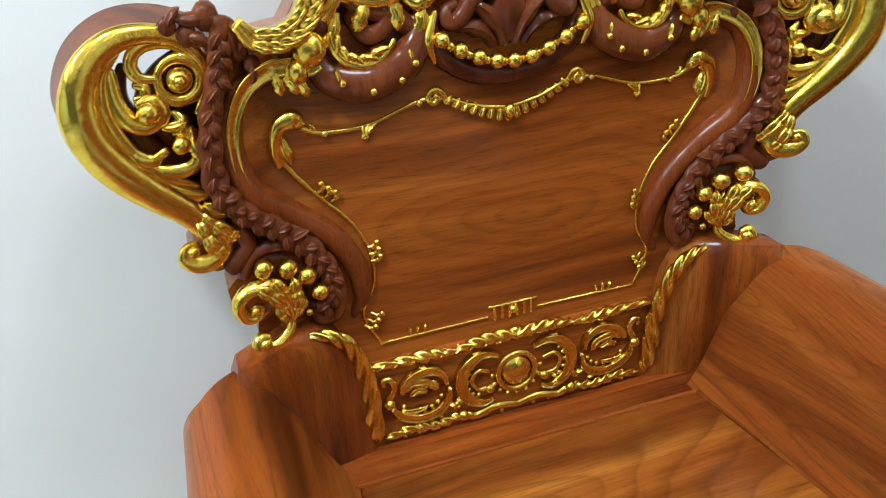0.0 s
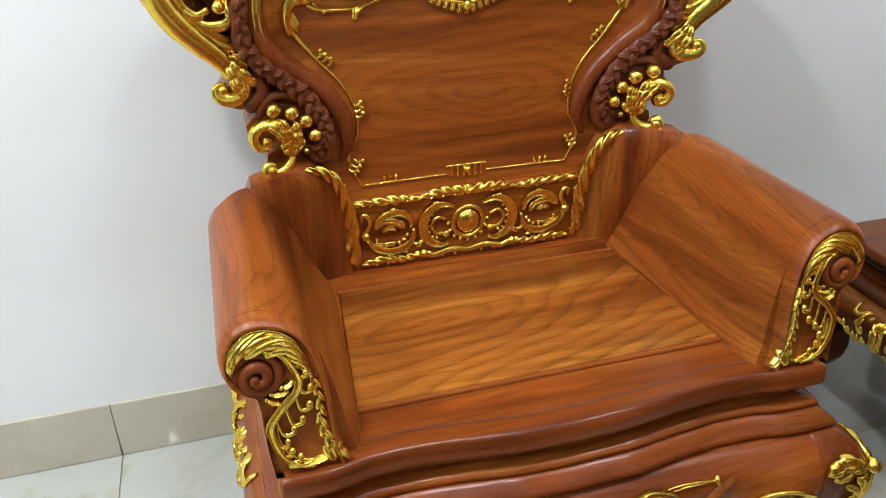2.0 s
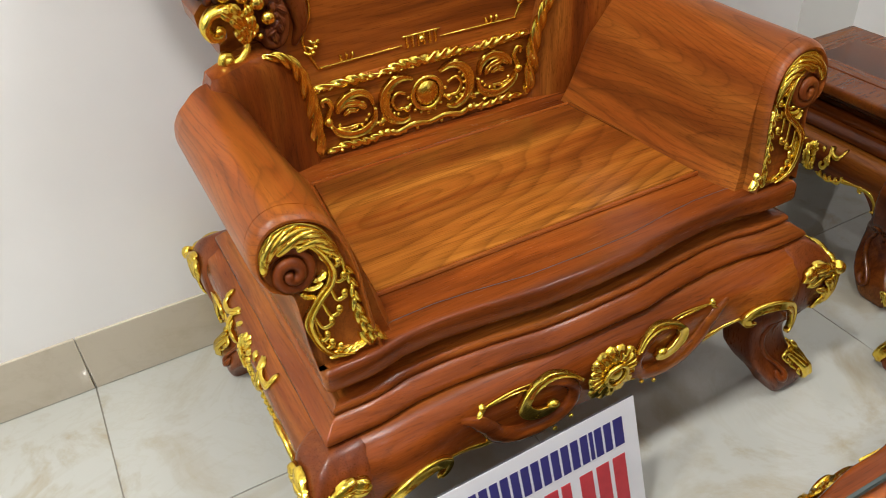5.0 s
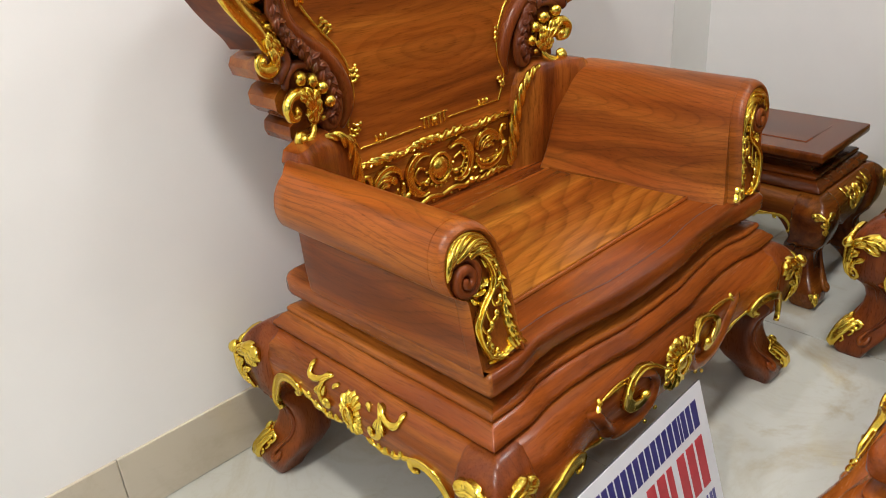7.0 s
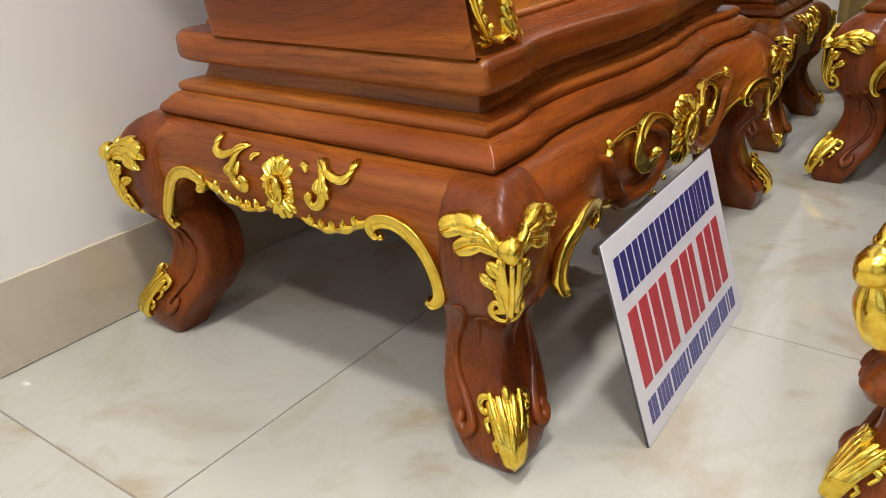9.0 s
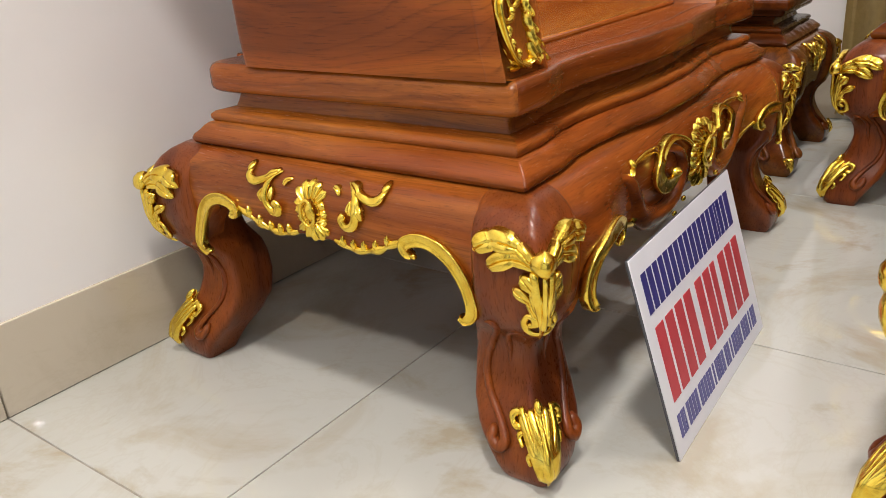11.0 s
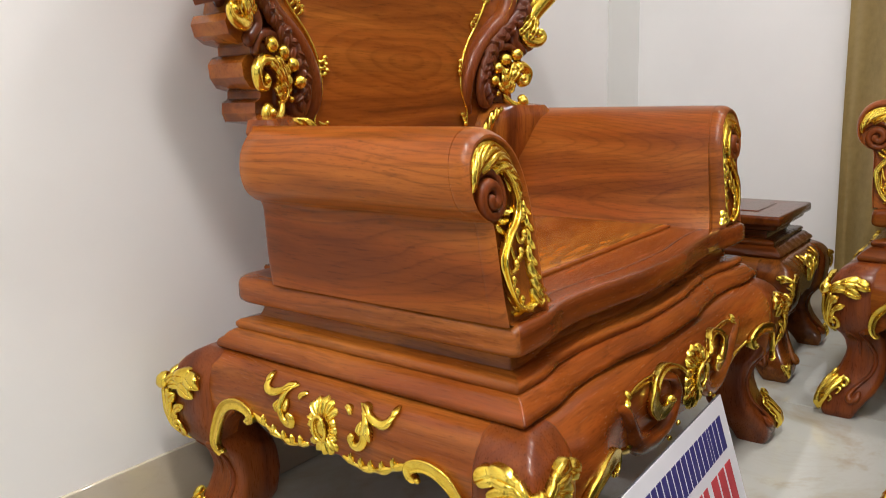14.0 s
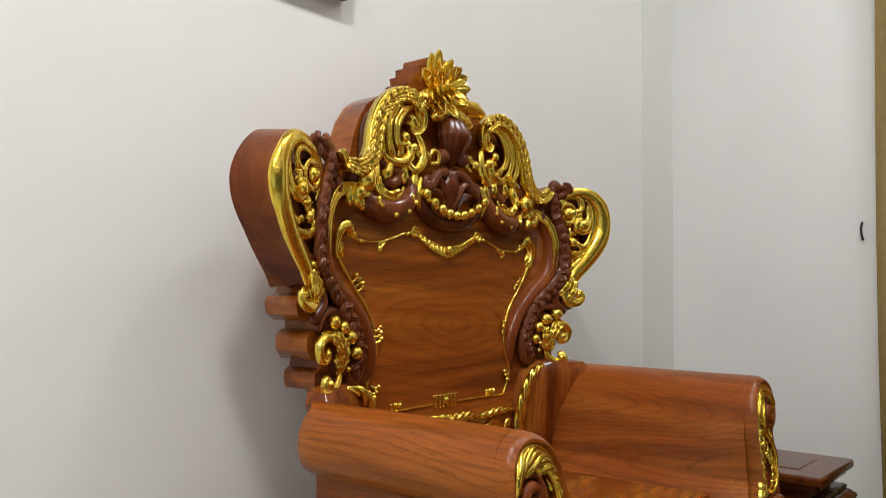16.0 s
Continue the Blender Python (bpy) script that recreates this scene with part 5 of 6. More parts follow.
        part("gilded_rope", bm, GOLD, thing, "twisted gilded rope moulding")
        # brown swags under the crest
        bm = bmesh.new()
        tube(bm, f, [(0.272, 1.165, 0.004), (0.258, 1.135, 0.010), (0.212, 1.120, 0.014), (0.165, 1.134, 0.014), (0.138, 1.160, 0.012), (0.122, 1.20, 0.006)], [(0, 0.016), (0.35, 0.028), (0.7, 0.026), (1, 0.014)], 40, 12, 0.9)
        tube(bm, f, [(0.215, 1.205, 0.0), (0.20, 1.18, 0.008), (0.175, 1.19, 0.008), (0.178, 1.215, 0.004)], 0.014, 20, 8)
        part("carved_swag", bm, WOOD_CARVED, thing, "polished carved swag")
        bm = bmesh.new()
        for u, v, a in ((0.245, 1.128, 60), (0.205, 1.112, 30), (0.165, 1.122, 45), (0.145, 1.142, 60)):
            leaf(bm, f, u, v, a, 0.020, 0.005, 0.030, 0.007, 0.002, bend=40, lobes=1, n=5)
            ball(bm, f, u, v, 0.036, 0.006, 1, 6)
        # lobe and loops above the swag
        ball(bm, f, 0.282, 1.176, 0.026, 0.024, 0.9, 10, 1.1)
        ball(bm, f, 0.300, 1.150, 0.026, 0.016, 0.9, 10, 1.2)
        tube(bm, f, spiral(0.212, 1.188, 0.046, 0.040, 200, 0.45, 14, 0.022, 0.022), [(0, 0.004), (0.5, 0.009), (1, 0.005)], 30, 8)
        for k in range(5):
            a = 215 + 28 * k
            leaf(bm, f, 0.212 + 0.042 * math.cos(radians(a)), 1.188 + 0.042 * math.sin(radians(a)), a + 150, 0.026, 0.007, 0.024, 0.009, 0.0, bend=-50, lobes=1, n=6)
        part("gilded_swag_leaf", bm, GOLD, thing, "gilded lobes and leaves on the swag")
        # crest scroll
        bm = bmesh.new()
        crest = [(0.368, 1.222, 0.03), (0.350, 1.200, 0.032), (0.322, 1.196, 0.032), (0.290, 1.210, 0.030), (0.272, 1.240, 0.028), (0.262, 1.285, 0.026), (0.240, 1.330, 0.024), (0.200, 1.362, 0.022), (0.155, 1.370, 0.020), (0.120, 1.350, 0.018), (0.112, 1.315, 0.016), (0.135, 1.298, 0.014), (0.150, 1.315, 0.012)]
        ribbon(bm, f, crest, [(0, 0.008), (0.08, 0.013), (0.3, 0.016), (0.6, 0.0175), (0.8, 0.0135), (0.92, 0.009), (1, 0.005)], 0.013, 120)
        over = spline(crest[1:10], 19)
        for k in range(18):
            c, d = over[k], over[k + 1] - over[k]
            d = d[:2] / np.linalg.norm(d[:2])
            for w in (-1, 1):
                side = 0.0075 * w
                frond(bm, f, [(c[0] + d[0] * q - d[1] * side * e, c[1] + d[1] * q + d[0] * side * e, c[2] + 0.009 + l_) for q, e, l_ in ((0.0, 0.7, 0.0), (0.016, 1.1, 0.005), (0.034, 1.5, 0.002))], [(0, 0.004), (0.45, 0.0085), (1, 0.002)], 1, 0.006, 0.0, n=12)
        # long flutes curving inwards from the band
        for pts in (((0.138, 1.348), (0.172, 1.337), (0.197, 1.302), (0.192, 1.264), (0.164, 1.244)), ((0.160, 1.354), (0.199, 1.337), (0.221, 1.297), (0.214, 1.253), (0.190, 1.230)), ((0.190, 1.350), (0.226, 1.325), (0.243, 1.285), (0.238, 1.245), (0.222, 1.224))):
            frond(bm, f, [(a, b, 0.018 + 0.006 * math.sin(0.8 * k)) for k, (a, b) in enumerate(pts)], [(0, 0.004), (0.4, 0.0095), (0.8, 0.0075), (1, 0.002)], 1, 0.011, 0.0, n=36)
        tube(bm, f, [(0.245, 1.262, 0.010), (0.215, 1.232, 0.014), (0.175, 1.226, 0.016), (0.145, 1.244, 0.016), (0.150, 1.268, 0.014), (0.168, 1.265, 0.012)], [(0, 0.007), (0.5, 0.014), (1, 0.008)], 46, 12)
        tube(bm, f, [(0.12, 1.30, 0.010), (0.105, 1.27, 0.016), (0.108, 1.235, 0.018), (0.130, 1.215, 0.018), (0.148, 1.228, 0.014)], [(0, 0.007), (0.5, 0.014), (1, 0.008)], 40, 12)
        for u, v, a, l in ((0.20, 1.228, 280, 0.04), (0.165, 1.226, 250, 0.04), (0.125, 1.215, 270, 0.045), (0.232, 1.25, 290, 0.05), (0.14, 1.335, 230, 0.03), (0.098, 1.258, 200, 0.022), (0.27, 1.205, 300, 0.035), (0.24, 1.215, 280, 0.045)):
            leaf(bm, f, u, v, a, l * 1.15, 0.013, 0.012, 0.015, 0.002, bend=35, lobes=3)
        for u, v, r in ((0.16, 1.282, 0.012), (0.135, 1.262, 0.013), (0.118, 1.252, 0.009), (0.178, 1.246, 0.010)):
            ball(bm, f, u, v, 0.018, r)
        bm.verts.index_update()
        pieces("gilded_crest_leaf", bm, GOLD, thing)
        bm = bmesh.new()
        tube(bm, f, [(0.23, 1.245, 0.0), (0.20, 1.215, 0.004), (0.165, 1.205, 0.006), (0.14, 1.185, 0.006), (0.12, 1.20, 0.004)], 0.016, 26, 8)
        ball(bm, f, 0.27, 1.20, 0.006, 0.022)
        ball(bm, f, 0.305, 1.182, 0.010, 0.02)
        tube(bm, f, [(0.264, 1.215, 0.0), (0.258, 1.26, 0.004), (0.242, 1.31, 0.004), (0.205, 1.348, 0.002)], [(0, 0.014), (0.5, 0.022), (1, 0.014)], 20, 8)
        part("carved_crest", bm, WOOD_CARVED, thing, "dark carved ground of the crest")
    # middle of the crest
    bm = bmesh.new()
    leaf(bm, on_back, 0, 1.150, 90, 0.085, 0.030, 0.0, 0.030, 0.01, lobes=2)
    for s in both:
        f = sided(on_back, s)
        leaf(bm, f, 0.008, 1.145, 78, 0.085, 0.014, 0.008, 0.02, 0.006, bend=-60, lobes=2)
        leaf(bm, f, 0.022, 1.145, 66, 0.075, 0.013, 0.006, 0.02, 0.004, bend=-90, lobes=2)
        tube(bm, f, [(0.02, 1.225, 0.01), (0.05, 1.215, 0.014), (0.072, 1.19, 0.016), (0.088, 1.185, 0.016), (0.092, 1.20, 0.014), (0.078, 1.207, 0.012)], [(0, 0.014), (0.5, 0.013), (1, 0.007)], 34, 8)
        ball(bm, f, 0.034, 1.258, 0.016, 0.018)
        leaf(bm, f, 0.012, 1.265, 80, 0.075, 0.018, 0.006, 0.024, 0.0, bend=20, lobes=1)
        tube(bm, f, [(0.0, 1.105, 0.004), (0.05, 1.112, 0.004), (0.095, 1.14, 0.004), (0.118, 1.18, 0.002)], 0.018, 24, 8)
    tube(bm, on_back, [(0, 1.248, 0.012), (0, 1.275, 0.020), (0, 1.305, 0.024), (0, 1.335, 0.018), (0, 1.362, 0.008)], [(0, 0.014), (0.25, 0.032), (0.5, 0.046), (0.8, 0.034), (1, 0.012)], 34, 40, 0.75, 11, 0.05)
    bm.verts.index_update()
    pieces("carved_shell_leaf", bm, WOOD_CARVED, thing, "dark carved leaf of the crest shell")
    bm = bmesh.new()
    for k in range(9):
        s = k / 4 - 1
        ball(bm, on_back, 0.104 * s, 1.126 + 0.040 * abs(s) ** 1.9, 0.030, 0.0122, 1, 12)
        if k < 8:
            q = s + 0.125
            ball(bm, on_back, 0.104 * q, 1.124 + 0.040 * abs(q) ** 1.9, 0.024, 0.0072, 1, 8)
    for s in both:
        f = sided(on_back, s)
        tube(bm, f, [(0.070, 1.236, 0.014), (0.052, 1.242, 0.018), (0.050, 1.262, 0.018), (0.064, 1.268, 0.016), (0.072, 1.258, 0.014)], 0.006, 26, 7)
        tube(bm, f, [(0.108, 1.20, 0.016), (0.120, 1.165, 0.020), (0.112, 1.135, 0.016)], [(0, 0.006), (0.5, 0.010), (1, 0.004)], 18, 7)
    bm.verts.index_update()
    pieces("gilded_bead", bm, GOLD, thing)
    # finial of leaves
    bm = bmesh.new()
    random.seed(4)
    for r, n, h, up, w, turn in ((0.086, 9, 0.004, 0.022, 0.0200, 10), (0.074, 8, 0.020, 0.032, 0.0190, 32), (0.058, 7, 0.036, 0.038, 0.0165, 5), (0.040, 6, 0.050, 0.038, 0.0130, 20), (0.022, 4, 0.062, 0.034, 0.0090, 40)):
        for k in range(n):
            a = radians(360 * k / n + turn + random.uniform(-9, 9))
            q = random.uniform(0.9, 1.1)
            side = random.uniform(-0.010, 0.010)
            c, e = math.cos(a), math.sin(a)
            frond(bm, on_back, [(-0.034 + c * r * b_ * q - e * side * b_, 1.414 + 0.94 * (e * r * b_ * q + c * side * b_), 0.6 * h + 0.75 * up * g_) for b_, g_ in ((0.12, 0.0), (0.45, 0.25), (0.75, 0.55), (1.0, 1.0))], [(0, 0.5 * w), (0.45, w), (0.75, 0.72 * w), (1, 0.1 * w)], 1, 0.006, 0.0, n=16)
    for s in both:
        f = sided(on_back, s)
        leaf(bm, f, 0.005, 1.385, 8, 0.115, 0.020, 0.014, 0.014, 0.010, bend=-30, lobes=3, n=14)
        leaf(bm, f, 0.005, 1.372, -35, 0.075, 0.018, 0.014, 0.014, 0.004, bend=20, lobes=3, n=12)
    ball(bm, on_back, -0.034, 1.414, 0.018, 0.028)
    bm.verts.index_update()
    pieces("gilded_finial_leaf", bm, GOLD, thing)
    # garland at the top of the panel
    bm = bmesh.new()
    for k in range(15):
        s = k / 7 - 1
        u, v = 0.085 * s, 1.046 + 0.026 * abs(s) ** 1.4
        leaf(bm, on_back, u, v + 0.008, -90 + 62 * s, 0.024 - 0.008 * abs(s), 0.0070, 0.0, 0.010, 0.003, bend=-34 * s, lobes=1, n=9, flute=0.2)
    tube(bm, on_back, [(-0.09, 1.078, 0.002), (-0.05, 1.062, 0.003), (0, 1.054, 0.003), (0.05, 1.062, 0.003), (0.09, 1.078, 0.002)], 0.004, 30, 6)
    ball(bm, on_back, 0, 1.048, 0.008, 0.010, 1, 8, 1.3)
    bm.verts.index_update()
    pieces("gilded_garland_leaf", bm, GOLD, board)
    # small carved crest on the panel's lower line
    bm = bmesh.new()
    for k in range(6):
        u = -0.032 + 0.013 * k
        tube(bm, on_back, [(u, 0.698, 0.001), (u, 0.722, 0.001)], 0.0035, 4, 6)
    ball(bm, on_back, 0, 0.711, 0.002, 0.009)
    tube(bm, on_back, [(-0.042, 0.722, 0.001), (0.042, 0.722, 0.001)], 0.0025, 4, 6)
    part("panel_sprig", bm, GOLD, board, "worn gilded sprig")
    lower_belt(thing)


def lower_belt(thing):
    """The carved gilded belt between panel and seat."""
    bm = bmesh.new()
    rows = []
    for v, h in ((0.672, 0.0), (0.670, 0.012), (0.664, 0.016), (0.656, 0.008), (0.652, 0.006), (0.530, 0.006), (0.512, 0.008), (0.5125, -0.02)):
        rows.append([on_back(-0.255 + 0.51 * k / 10, v, h) for k in range(11)])
    quads(bm, rows)
    belt = part("belt_board", bm, WOOD_PANEL, thing)
    p = lambda u, v, h: on_back(u, v, h + 0.007)
    bm = bmesh.new()
    for s in (-1, 1):
        f = sided(p, s)
        tube(bm, f, [(0.0, 0.668, 0.004), (0.06, 0.672, 0.006), (0.115, 0.664, 0.005), (0.17, 0.668, 0.006), (0.25, 0.668, 0.003)], [(0, 0.010), (0.3, 0.009), (0.45, 0.004), (0.7, 0.010), (1, 0.005)], 150, 16, 0.8, 3, 0.34, 60.0)
        ball(bm, f, 0.125, 0.664, 0.006, 0.008)
        for k in range(9):
            leaf(bm, f, 0.018 + 0.026 * k, 0.670, -35, 0.022, 0.006, 0.002, 0.009, 0.0, lobes=1, n=5)
    part("gilded_upper_edge", bm, GOLD, belt, "gilded leafy upper edge")
    bm = bmesh.new()
    for s in (-1, 1):
        f = sided(p, s)
        tube(bm, f, [(0.0, 0.524, 0.003), (0.04, 0.532, 0.005), (0.075, 0.524, 0.005), (0.09, 0.528, 0.004)], [(0, 0.007), (0.5, 0.008), (1, 0.009)], 24, 8, 0.8)
        tube(bm, f, [(0.112, 0.530, 0.003), (0.15, 0.526, 0.005), (0.19, 0.532, 0.005), (0.235, 0.524, 0.003)], [(0, 0.007), (0.5, 0.009), (1, 0.006)], 90, 16, 0.8, 3, 0.3, 34.0)
        ball(bm, f, 0.101, 0.532, 0.005, 0.011)
        for u in (0.03, 0.06, 0.13, 0.155, 0.18, 0.205):
            ball(bm, f, u, 0.520, 0.003, 0.0055, 1, 6)
    part("gilded_lower_edge", bm, GOLD, belt, "gilded knotted lower edge")
    bm = bmesh.new()
    tube(bm, p, [(a, 0.594 + (b - 0.594) * 1.05, 0.004) for a, b, _ in spiral(0, 0.594, 0.034, 0.034, 0, 1, 17)], 0.0055, 30, 8)
    ball(bm, p, 0, 0.594, 0.0, 0.029, 0.5, 12, 1.05)
    for k in range(9):
        a = 180 + 22.5 * k
        ball(bm, p, 0.044 * math.cos(radians(a)), 0.594 + 0.046 * math.sin(radians(a)), 0.002, 0.005, 1, 6)
    part("gilded_medallion", bm, GOLD, belt, "round gilded medallion")
    for s in (-1, 1):
        f = sided(p, s)
        bm = bmesh.new()
        ribbon(bm, f, [(0.030, 0.634, 0.002), (0.052, 0.643, 0.003), (0.078, 0.638, 0.004), (0.097, 0.618, 0.004), (0.101, 0.590, 0.004), (0.090, 0.563, 0.004), (0.066, 0.549, 0.004), (0.044, 0.553, 0.003)], [(0, 0.003), (0.25, 0.0085), (0.5, 0.0110), (0.75, 0.0095), (1, 0.004)], 0.008, 60)
        for k, (u, v, a) in enumerate(((0.060, 0.646, 20), (0.082, 0.640, -25), (0.098, 0.622, -60), (0.104, 0.596, -85), (0.098, 0.572, -115), (0.080, 0.554, -150))):
            leaf(bm, f, u, v, a, 0.020, 0.0052, 0.003, 0.008, 0.0, bend=-30, lobes=1, n=8, point=True)
        tube(bm, f, [(0.052, 0.606, 0.002), (0.070, 0.612, 0.004), (0.082, 0.596, 0.004), (0.072, 0.576, 0.004), (0.056, 0.574, 0.003)], 0.0045, 28, 6)
        for k in range(6):
            a = radians(60 - 30 * k)
            ball(bm, f, 0.070 + 0.020 * math.cos(a), 0.594 + 0.030 * math.sin(a), 0.003, 0.0045, 1, 6)
        ball(bm, f, 0.050, 0.572, 0.004, 0.009)
        leaf(bm, f, 0.098, 0.566, -40, 0.026, 0.008, 0.002, 0.009, 0.0)
        part("gilded_scroll", bm, GOLD, belt, "gilded pierced scroll")
        bm = bmesh.new()
        ribbon(bm, f, [(0.126, 0.600, 0.002), (0.132, 0.624, 0.003), (0.152, 0.638, 0.004), (0.178, 0.636, 0.004), (0.198, 0.622, 0.004), (0.206, 0.604, 0.003)], [(0, 0.003), (0.4, 0.0085), (0.8, 0.0075), (1, 0.003)], 0.008, 44)
        ribbon(bm, f, [(0.122, 0.596, 0.002), (0.126, 0.572, 0.003), (0.146, 0.554, 0.004), (0.176, 0.550, 0.004), (0.206, 0.562, 0.004), (0.222, 0.584, 0.003)], [(0, 0.003), (0.4, 0.0090), (0.8, 0.0080), (1, 0.004)], 0.008, 44)
        tube(bm, f, [(0.226, 0.600, 0.003), (0.216, 0.622, 0.005), (0.222, 0.640, 0.006), (0.234, 0.638, 0.005), (0.232, 0.628, 0.004)], [(0, 0.007), (0.5, 0.006), (1, 0.0045)], 26, 8)
        for k, (u, v, a) in enumerate(((0.134, 0.630, 60), (0.154, 0.642, 30), (0.178, 0.640, -10), (0.128, 0.562, 200), (0.150, 0.548, 215), (0.180, 0.545, 240))):
            leaf(bm, f, u, v, a, 0.018, 0.0050, 0.003, 0.008, 0.0, bend=-30, lobes=1, n=8, point=True)
        frond(bm, f, [(0.202, 0.606, 0.002), (0.190, 0.618, 0.004), (0.170, 0.620, 0.005), (0.150, 0.610, 0.003), (0.142, 0.594, 0.001)], [(0, 0.003), (0.4, 0.0085), (0.75, 0.0090), (1, 0.003)], 3, 0.008, 0.3)
        frond(bm, f, [(0.192, 0.596, 0.001), (0.176, 0.604, 0.003), (0.158, 0.598, 0.001)], [(0, 0.003), (0.5, 0.0075), (1, 0.003)], 2, 0.007, 0.3)
        frond(bm, f, [(0.206, 0.572, 0.002), (0.186, 0.566, 0.004), (0.160, 0.570, 0.003)], [(0, 0.003), (0.5, 0.0065), (1, 0.002)], 2, 0.007, 0.3)
        ball(bm, f, 0.226, 0.592, 0.005, 0.011)
        for k in range(7):
            a = radians(200 + 22 * k)
            ball(bm, f, 0.170 + 0.036 * math.cos(a), 0.592 + 0.030 * math.sin(a), 0.002, 0.0045, 1, 6)
        part("gilded_scroll", bm, GOLD, belt, "gilded pierced scroll")


def armchair():
    chair = empty("armchair", "carved rosewood throne armchair with gilded scrollwork, beside a white wall", "armchair", "carved seating")
    b = Base(-0.475, 0.475, -0.750, -0.140, short=0.034)
    base_parts(chair, b, 0.470, 0.276)
    bm = bmesh.new()
    rows = []
    for z, d in ((0.505, 0.0), (0.5150, 0.0), (0.5175, 0.0012), (0.5182, 0.004)):
        rows.append([(-0.336 + d, -0.622 + d, z), (0.336 - d, -0.622 + d, z), (0.303 - d, -0.260 - d, z), (-0.303 + d, -0.260 - d, z)])
    quads(bm, rows, closed=True, caps=True)
    part("seat_panel", bm, WOOD_SEAT, chair, "figured orange-brown seat panel", 25)
    flat = lambda u, v, h: Vector((u, v, h))
    for a, b_ in (((-0.340, -0.6285), (0.340, -0.6285)), ((-0.304, -0.2540), (0.304, -0.2540)), ((-0.344, -0.6270), (-0.308, -0.2570)), ((0.344, -0.6270), (0.308, -0.2570))):
        bm = bmesh.new()
        tube(bm, flat, [(*a, 0.5145), ((a[0] + b_[0]) / 2, (a[1] + b_[1]) / 2, 0.5145), (*b_, 0.5145)], 0.0052, 30, 8, 0.9)
        part("seat_beading", bm, WOOD_X if a[1] == b_[1] else WOOD_Y, chair)
    bm = bmesh.new()
    box(bm, -0.385, 0.385, -0.30, -0.150, 0.44, 0.5122, 0.003, 1)
    part("seat_rail", bm, WOOD_X, chair)
    bm = bmesh.new()
    xs = [-0.365 + 0.73 * k / 60 for k in range(61)]
    quads(bm, [[(x, b.y0 + wave(x, 0) + 0.040 + q, 0.5131) for x in xs] for q in (0.0, 0.0013)])
    part("seat_seam", bm, EDGE, chair, "dark glued seam behind the front nosing")
    armrest(chair, 1, 0)
    armrest(chair, -1, 0)
    chair_back(chair)
    return chair


armchair()


def sofa():
    """The long seat along the east wall: same base and arms, turned to face west."""
    ob = empty("sofa", "long carved rosewood sofa with gilded knees, before a gold curtain", "sofa", "carved seating")
    ex = 0.45
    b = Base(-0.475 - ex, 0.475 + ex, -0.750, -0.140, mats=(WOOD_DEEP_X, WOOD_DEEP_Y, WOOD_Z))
    base_parts(ob, b, 0.470 + ex, 0.276)
    armrest(ob, 1, ex)
    armrest(ob, -1, ex)
    bm = bmesh.new()
    rows = []
    for z, w in ((0.512, 0.30), (0.70, 0.32), (0.78, 0.32), (0.86, 0.30), (0.90, 0.22)):
        rows.append([(-(w + ex), -0.19, z), ((w + ex), -0.19, z), ((w + ex), -0.09, z), (-(w + ex), -0.09, z)])
    quads(bm, rows, closed=True, caps=True)
    part("backrest", bm, WOOD_PANEL, ob)
    bm = bmesh.new()
    box(bm, -0.30 - ex, 0.30 + ex, -0.614, -0.256, 0.505, 0.5185, 0.0045, 2)
    part("seat_panel", bm, WOOD_SEAT, ob)
    ob.matrix_world = pose(1.55, -1.425 - ex, 0, 0, 0, -90)
    return ob


sofa()


def side_table():
    ob = empty("side_table", "small dark rosewood side table with gilded aprons", "side table", "carved tables")
    up = 0.87
    b = Base(0.965, 1.285, -0.690, -0.225, up, 0.0, (WOOD_RED_X, WOOD_RED_Y, WOOD_RED_X), carving=0.5)
    base_parts(ob, b, 0.140, 0.205, 0.36, 0.62)
    bm = bmesh.new()
    box(bm, 0.948, 1.302, -0.707, -0.208, 0.425, 0.452, 0.008, 3)
    part("tabletop", bm, WOOD_RED_X, ob)
    bm = bmesh.new()
    box(bm, 1.03, 1.222, -0.625, -0.29, 0.440, 0.4545, 0.004, 2)
    part("inlaid_panel", bm, WOOD_RED_Y, ob, "flat inlaid panel of paler rosewood")
    return ob


side_table()


def coffee_table():
    ob = empty("coffee_table", "low carved rosewood coffee table with gilded corners and glass top", "coffee table", "carved tables")
    up, hx, hy = 0.985, 0.46, 0.39
    b = Base(-hx, hx, -hy, hy, up, 1.0, inset=0.055, r=0.022, big=True)
    base_parts(ob, b, 0.455, 0.36, 1.0, 1.2, False)
    x, y, r = hx - 0.055 - 0.022, hy - 0.026, 0.018
    outline = [(sx * (x - r) + r * math.cos(radians(a)), sy * (y - r) + r * math.sin(radians(a))) for sx, sy, a0 in ((1, 1, 0), (-1, 1, 90), (-1, -1, 180), (1, -1, 270)) for a in (a0, a0 + 30, a0 + 60, a0 + 90)]
    z = 0.512 * up
    bm = bmesh.new()
    quads(bm, [[(px * k, py * k, q) for px, py in outline] for k, q in ((0.992, z + 0.001), (1.0, z + 0.003), (1.0, z + 0.0105), (0.997, z + 0.012), (0.985, z + 0.012))], closed=True)
    part("glass_edge", bm, GLASS_EDGE, ob, "thick grey-green polished edge of the glass")
    bm = bmesh.new()
    bm.faces.new([bm.verts.new((px * 0.9852, py * 0.9852, z + 0.0118)) for px, py in outline])
    pane = part("glass_top", bm, GLASS, ob, "clear reflective glass top")
    pane.visible_shadow = False
    ob.matrix_world = pose(0.135, -1.235 - hy, 0, 0, 0, 180)
    return ob


coffee_table()


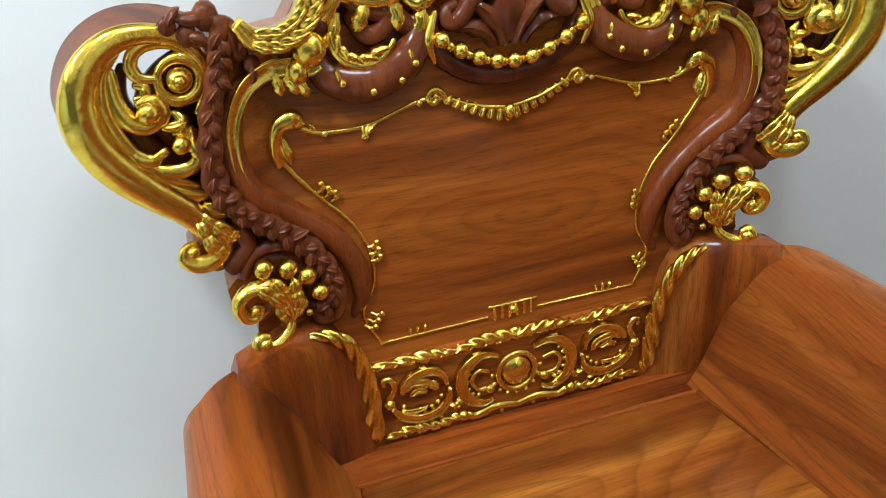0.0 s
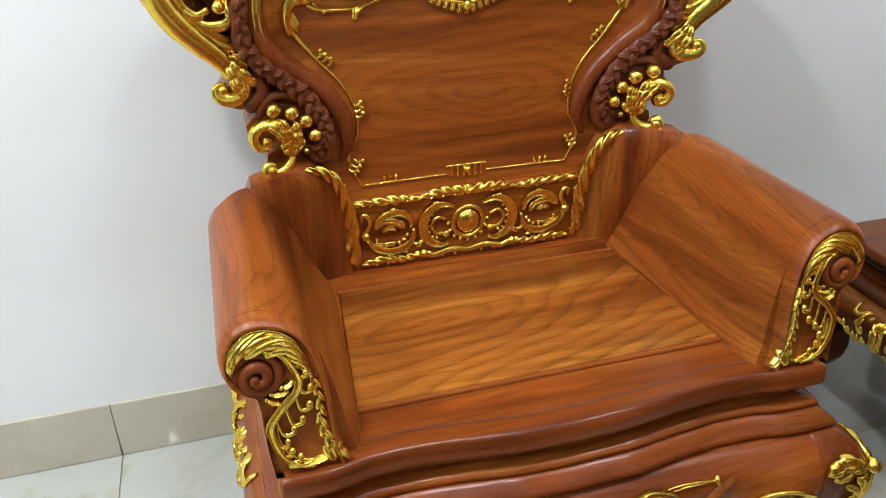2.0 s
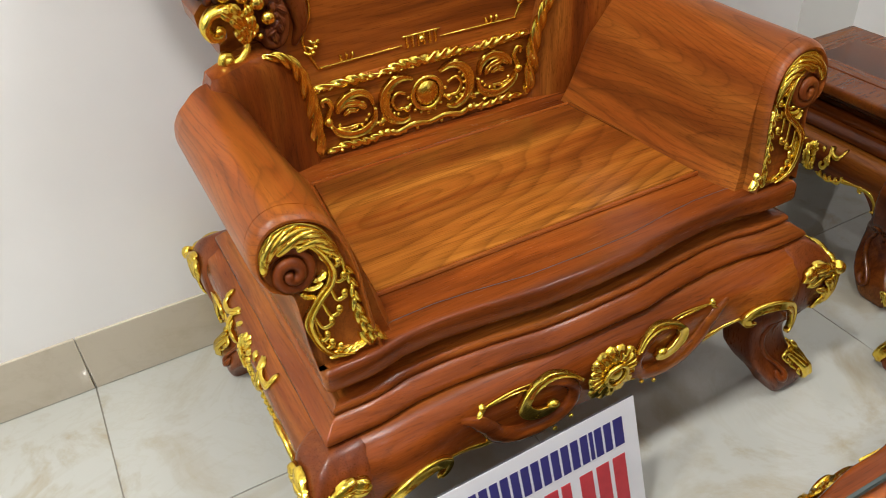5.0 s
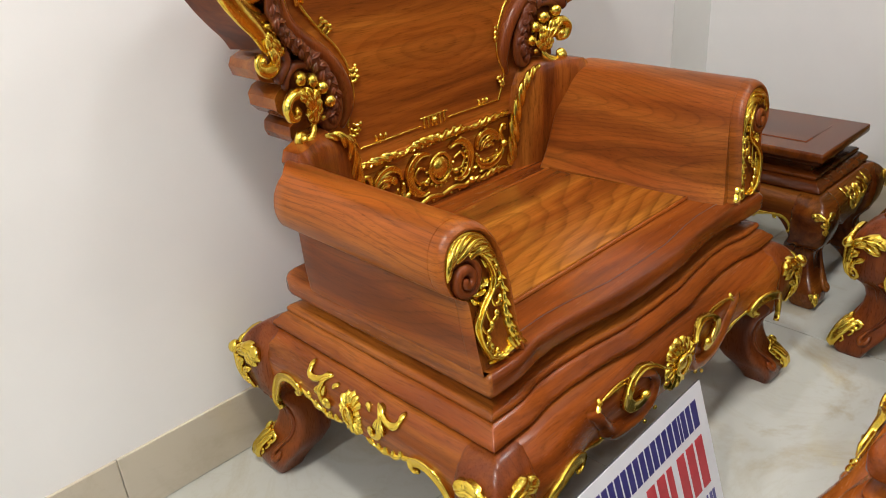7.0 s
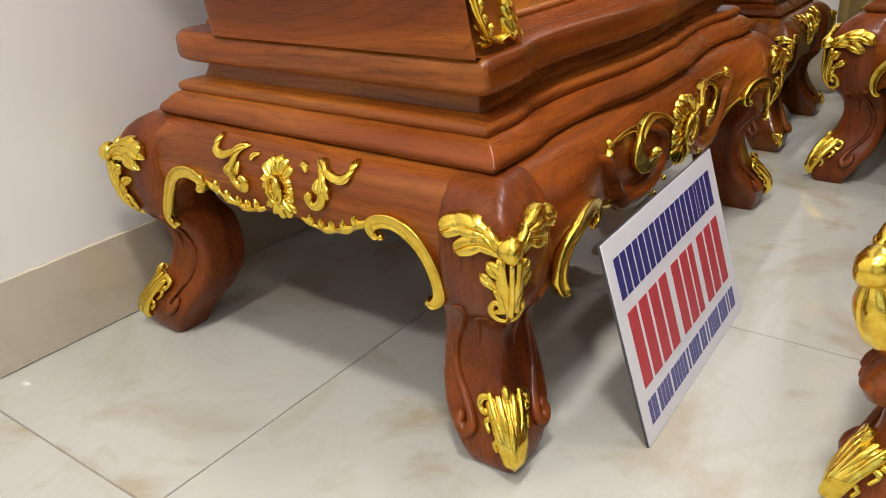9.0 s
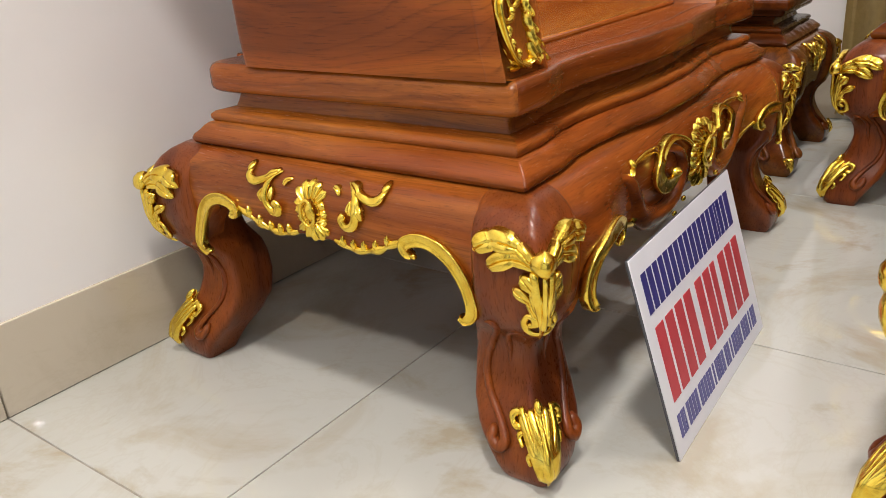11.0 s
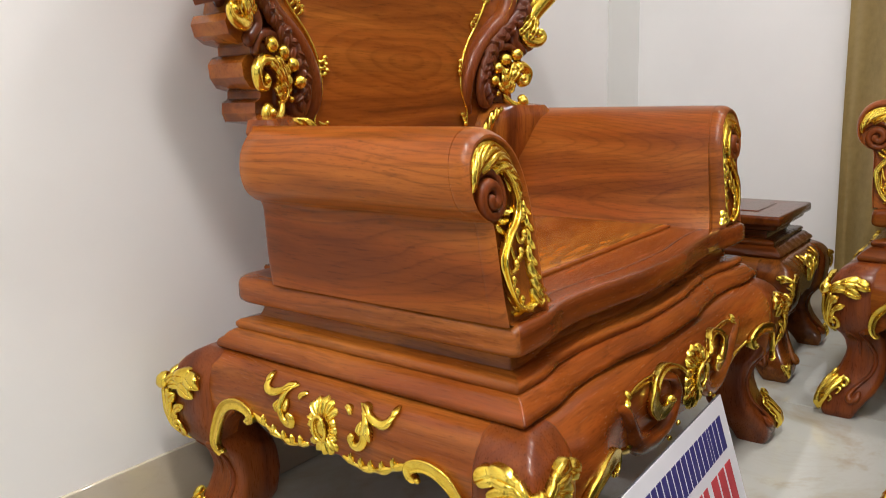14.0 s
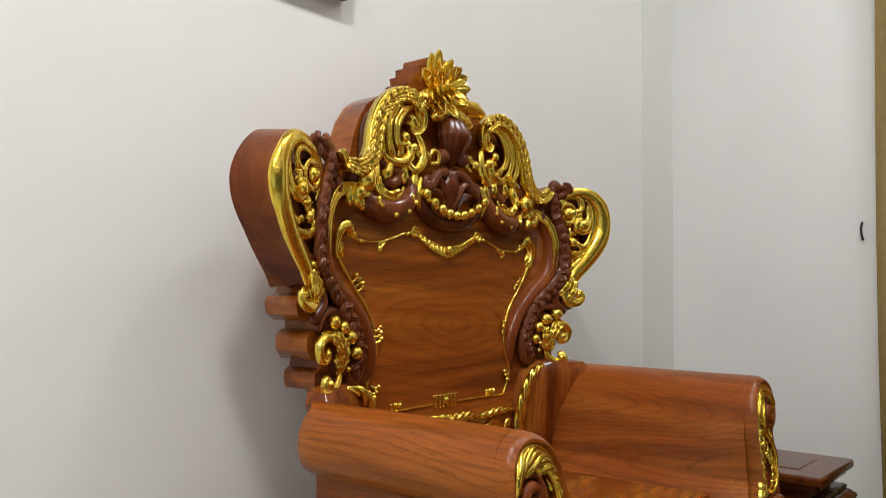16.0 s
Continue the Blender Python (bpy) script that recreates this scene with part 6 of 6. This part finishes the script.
def shop_sign():
    ob = empty("sign", "white printed board leaning against the armchair's apron", "sign")
    w, h, t = 0.430, 0.290, 0.004
    bm = bmesh.new()
    box(bm, 0, w, 0, t, 0, h, 0.0006, 1)
    part("backing", bm, EDGE, ob, "dark board edge")
    bm = bmesh.new()
    box(bm, 0.0006, w - 0.0006, -0.0012, 0.0004, 0.0006, h - 0.0006)
    part("face", bm, BOARD, ob)

    def line(x0, x1, z0, z1, widths, mat, name):
        total = sum(abs(k) for k in widths)
        x = x0
        for k in widths:
            c = (x1 - x0) * abs(k) / total
            if k > 0:
                bm = bmesh.new()
                box(bm, x + c * 0.12, x + c * 0.88, -0.0020, -0.0008, z0, z1)
                part(name, bm, mat, ob)
            x += c
    line(0.020, 0.402, 0.205, 0.262, [1] * 15 + [0.5] + [1, 1, 1.3], BLUE, "printed_bar")
    line(0.022, 0.400, 0.075, 0.185, [1, 1, 1, 1, -0.35, 1, 1, 0.7, -0.35, 1, 1, 1], RED, "printed_bar")
    line(0.022, 0.404, 0.022, 0.056, [1, 1, 0.4, -0.5, 1, 1, 1, 1, -0.4, 1, 1, 1, 1, 1, -0.4, 0.6, -0.4, 1, 0.6, 1, 1, -0.4, 1, 1, -0.4, 0.6, -0.4, 1, 1, 1, 1, -0.4, 1, 1, 1, -0.4, 0.6, -0.4, 1, 1], PALE, "printed_bar")
    ob.matrix_world = pose(-0.399, -0.942, 0.0005, -16.2, 0, 1.5)
    return ob


shop_sign()


def curtain():
    ob = empty("curtain", "floor-length pleated gold curtain on the wall", "curtain")
    bm = bmesh.new()
    rows = []
    n = 150
    for i in range(25):
        z = 0.03 + 2.75 * i / 24
        row = []
        for k in range(n + 1):
            s = k / n
            y = -0.740 - 1.48 * s
            row.append((1.54 + 0.042 * math.sin(s * 62 + 0.6 * math.sin(s * 21 + 0.17 * i)), y + 0.012 * math.sin(s * 50 + i * 0.2), z))
        rows.append(row)
    back = [[(x + 0.004, y, z) for x, y, z in r] for r in rows]
    quads(bm, rows)
    quads(bm, back)
    part("cloth", bm, CLOTH, ob)
    bm = bmesh.new()
    bmesh.ops.create_cone(bm, cap_ends=True, segments=14, radius1=0.014, radius2=0.014, depth=1.75, matrix=pose(1.545, -1.44, 2.80, 90))
    part("rod", bm, METAL, ob)


curtain()


def tieback_hook():
    ob = empty("curtain_hook", "small dark metal curtain hook on the wall", "hook")
    bm = bmesh.new()
    put = lambda u, v, h: Vector((ROOM_X1 - 0.002 - h, -0.678 + u, 1.17 + v))
    tube(bm, put, [(0.0, 0.03, 0.004), (0.002, 0.01, 0.016), (0.0, -0.012, 0.018), (-0.002, -0.03, 0.006)], 0.004, 14, 7)
    part("hook", bm, BLACK, ob)


tieback_hook()


def wall_frame():
    """The lower part of a dark framed thing hung high on the wall."""
    # plain dark box for the hanging frame; what it holds is unknown
    ob = empty("hung_frame", "dark wooden frame hung on the wall above the armchair", "wall frame")
    bm = bmesh.new()
    box(bm, -0.62, -0.172, -0.034, 0.008, 1.612, 2.1, 0.006, 2)
    part("frame", bm, BLACK, ob)
    return ob


wall_frame()
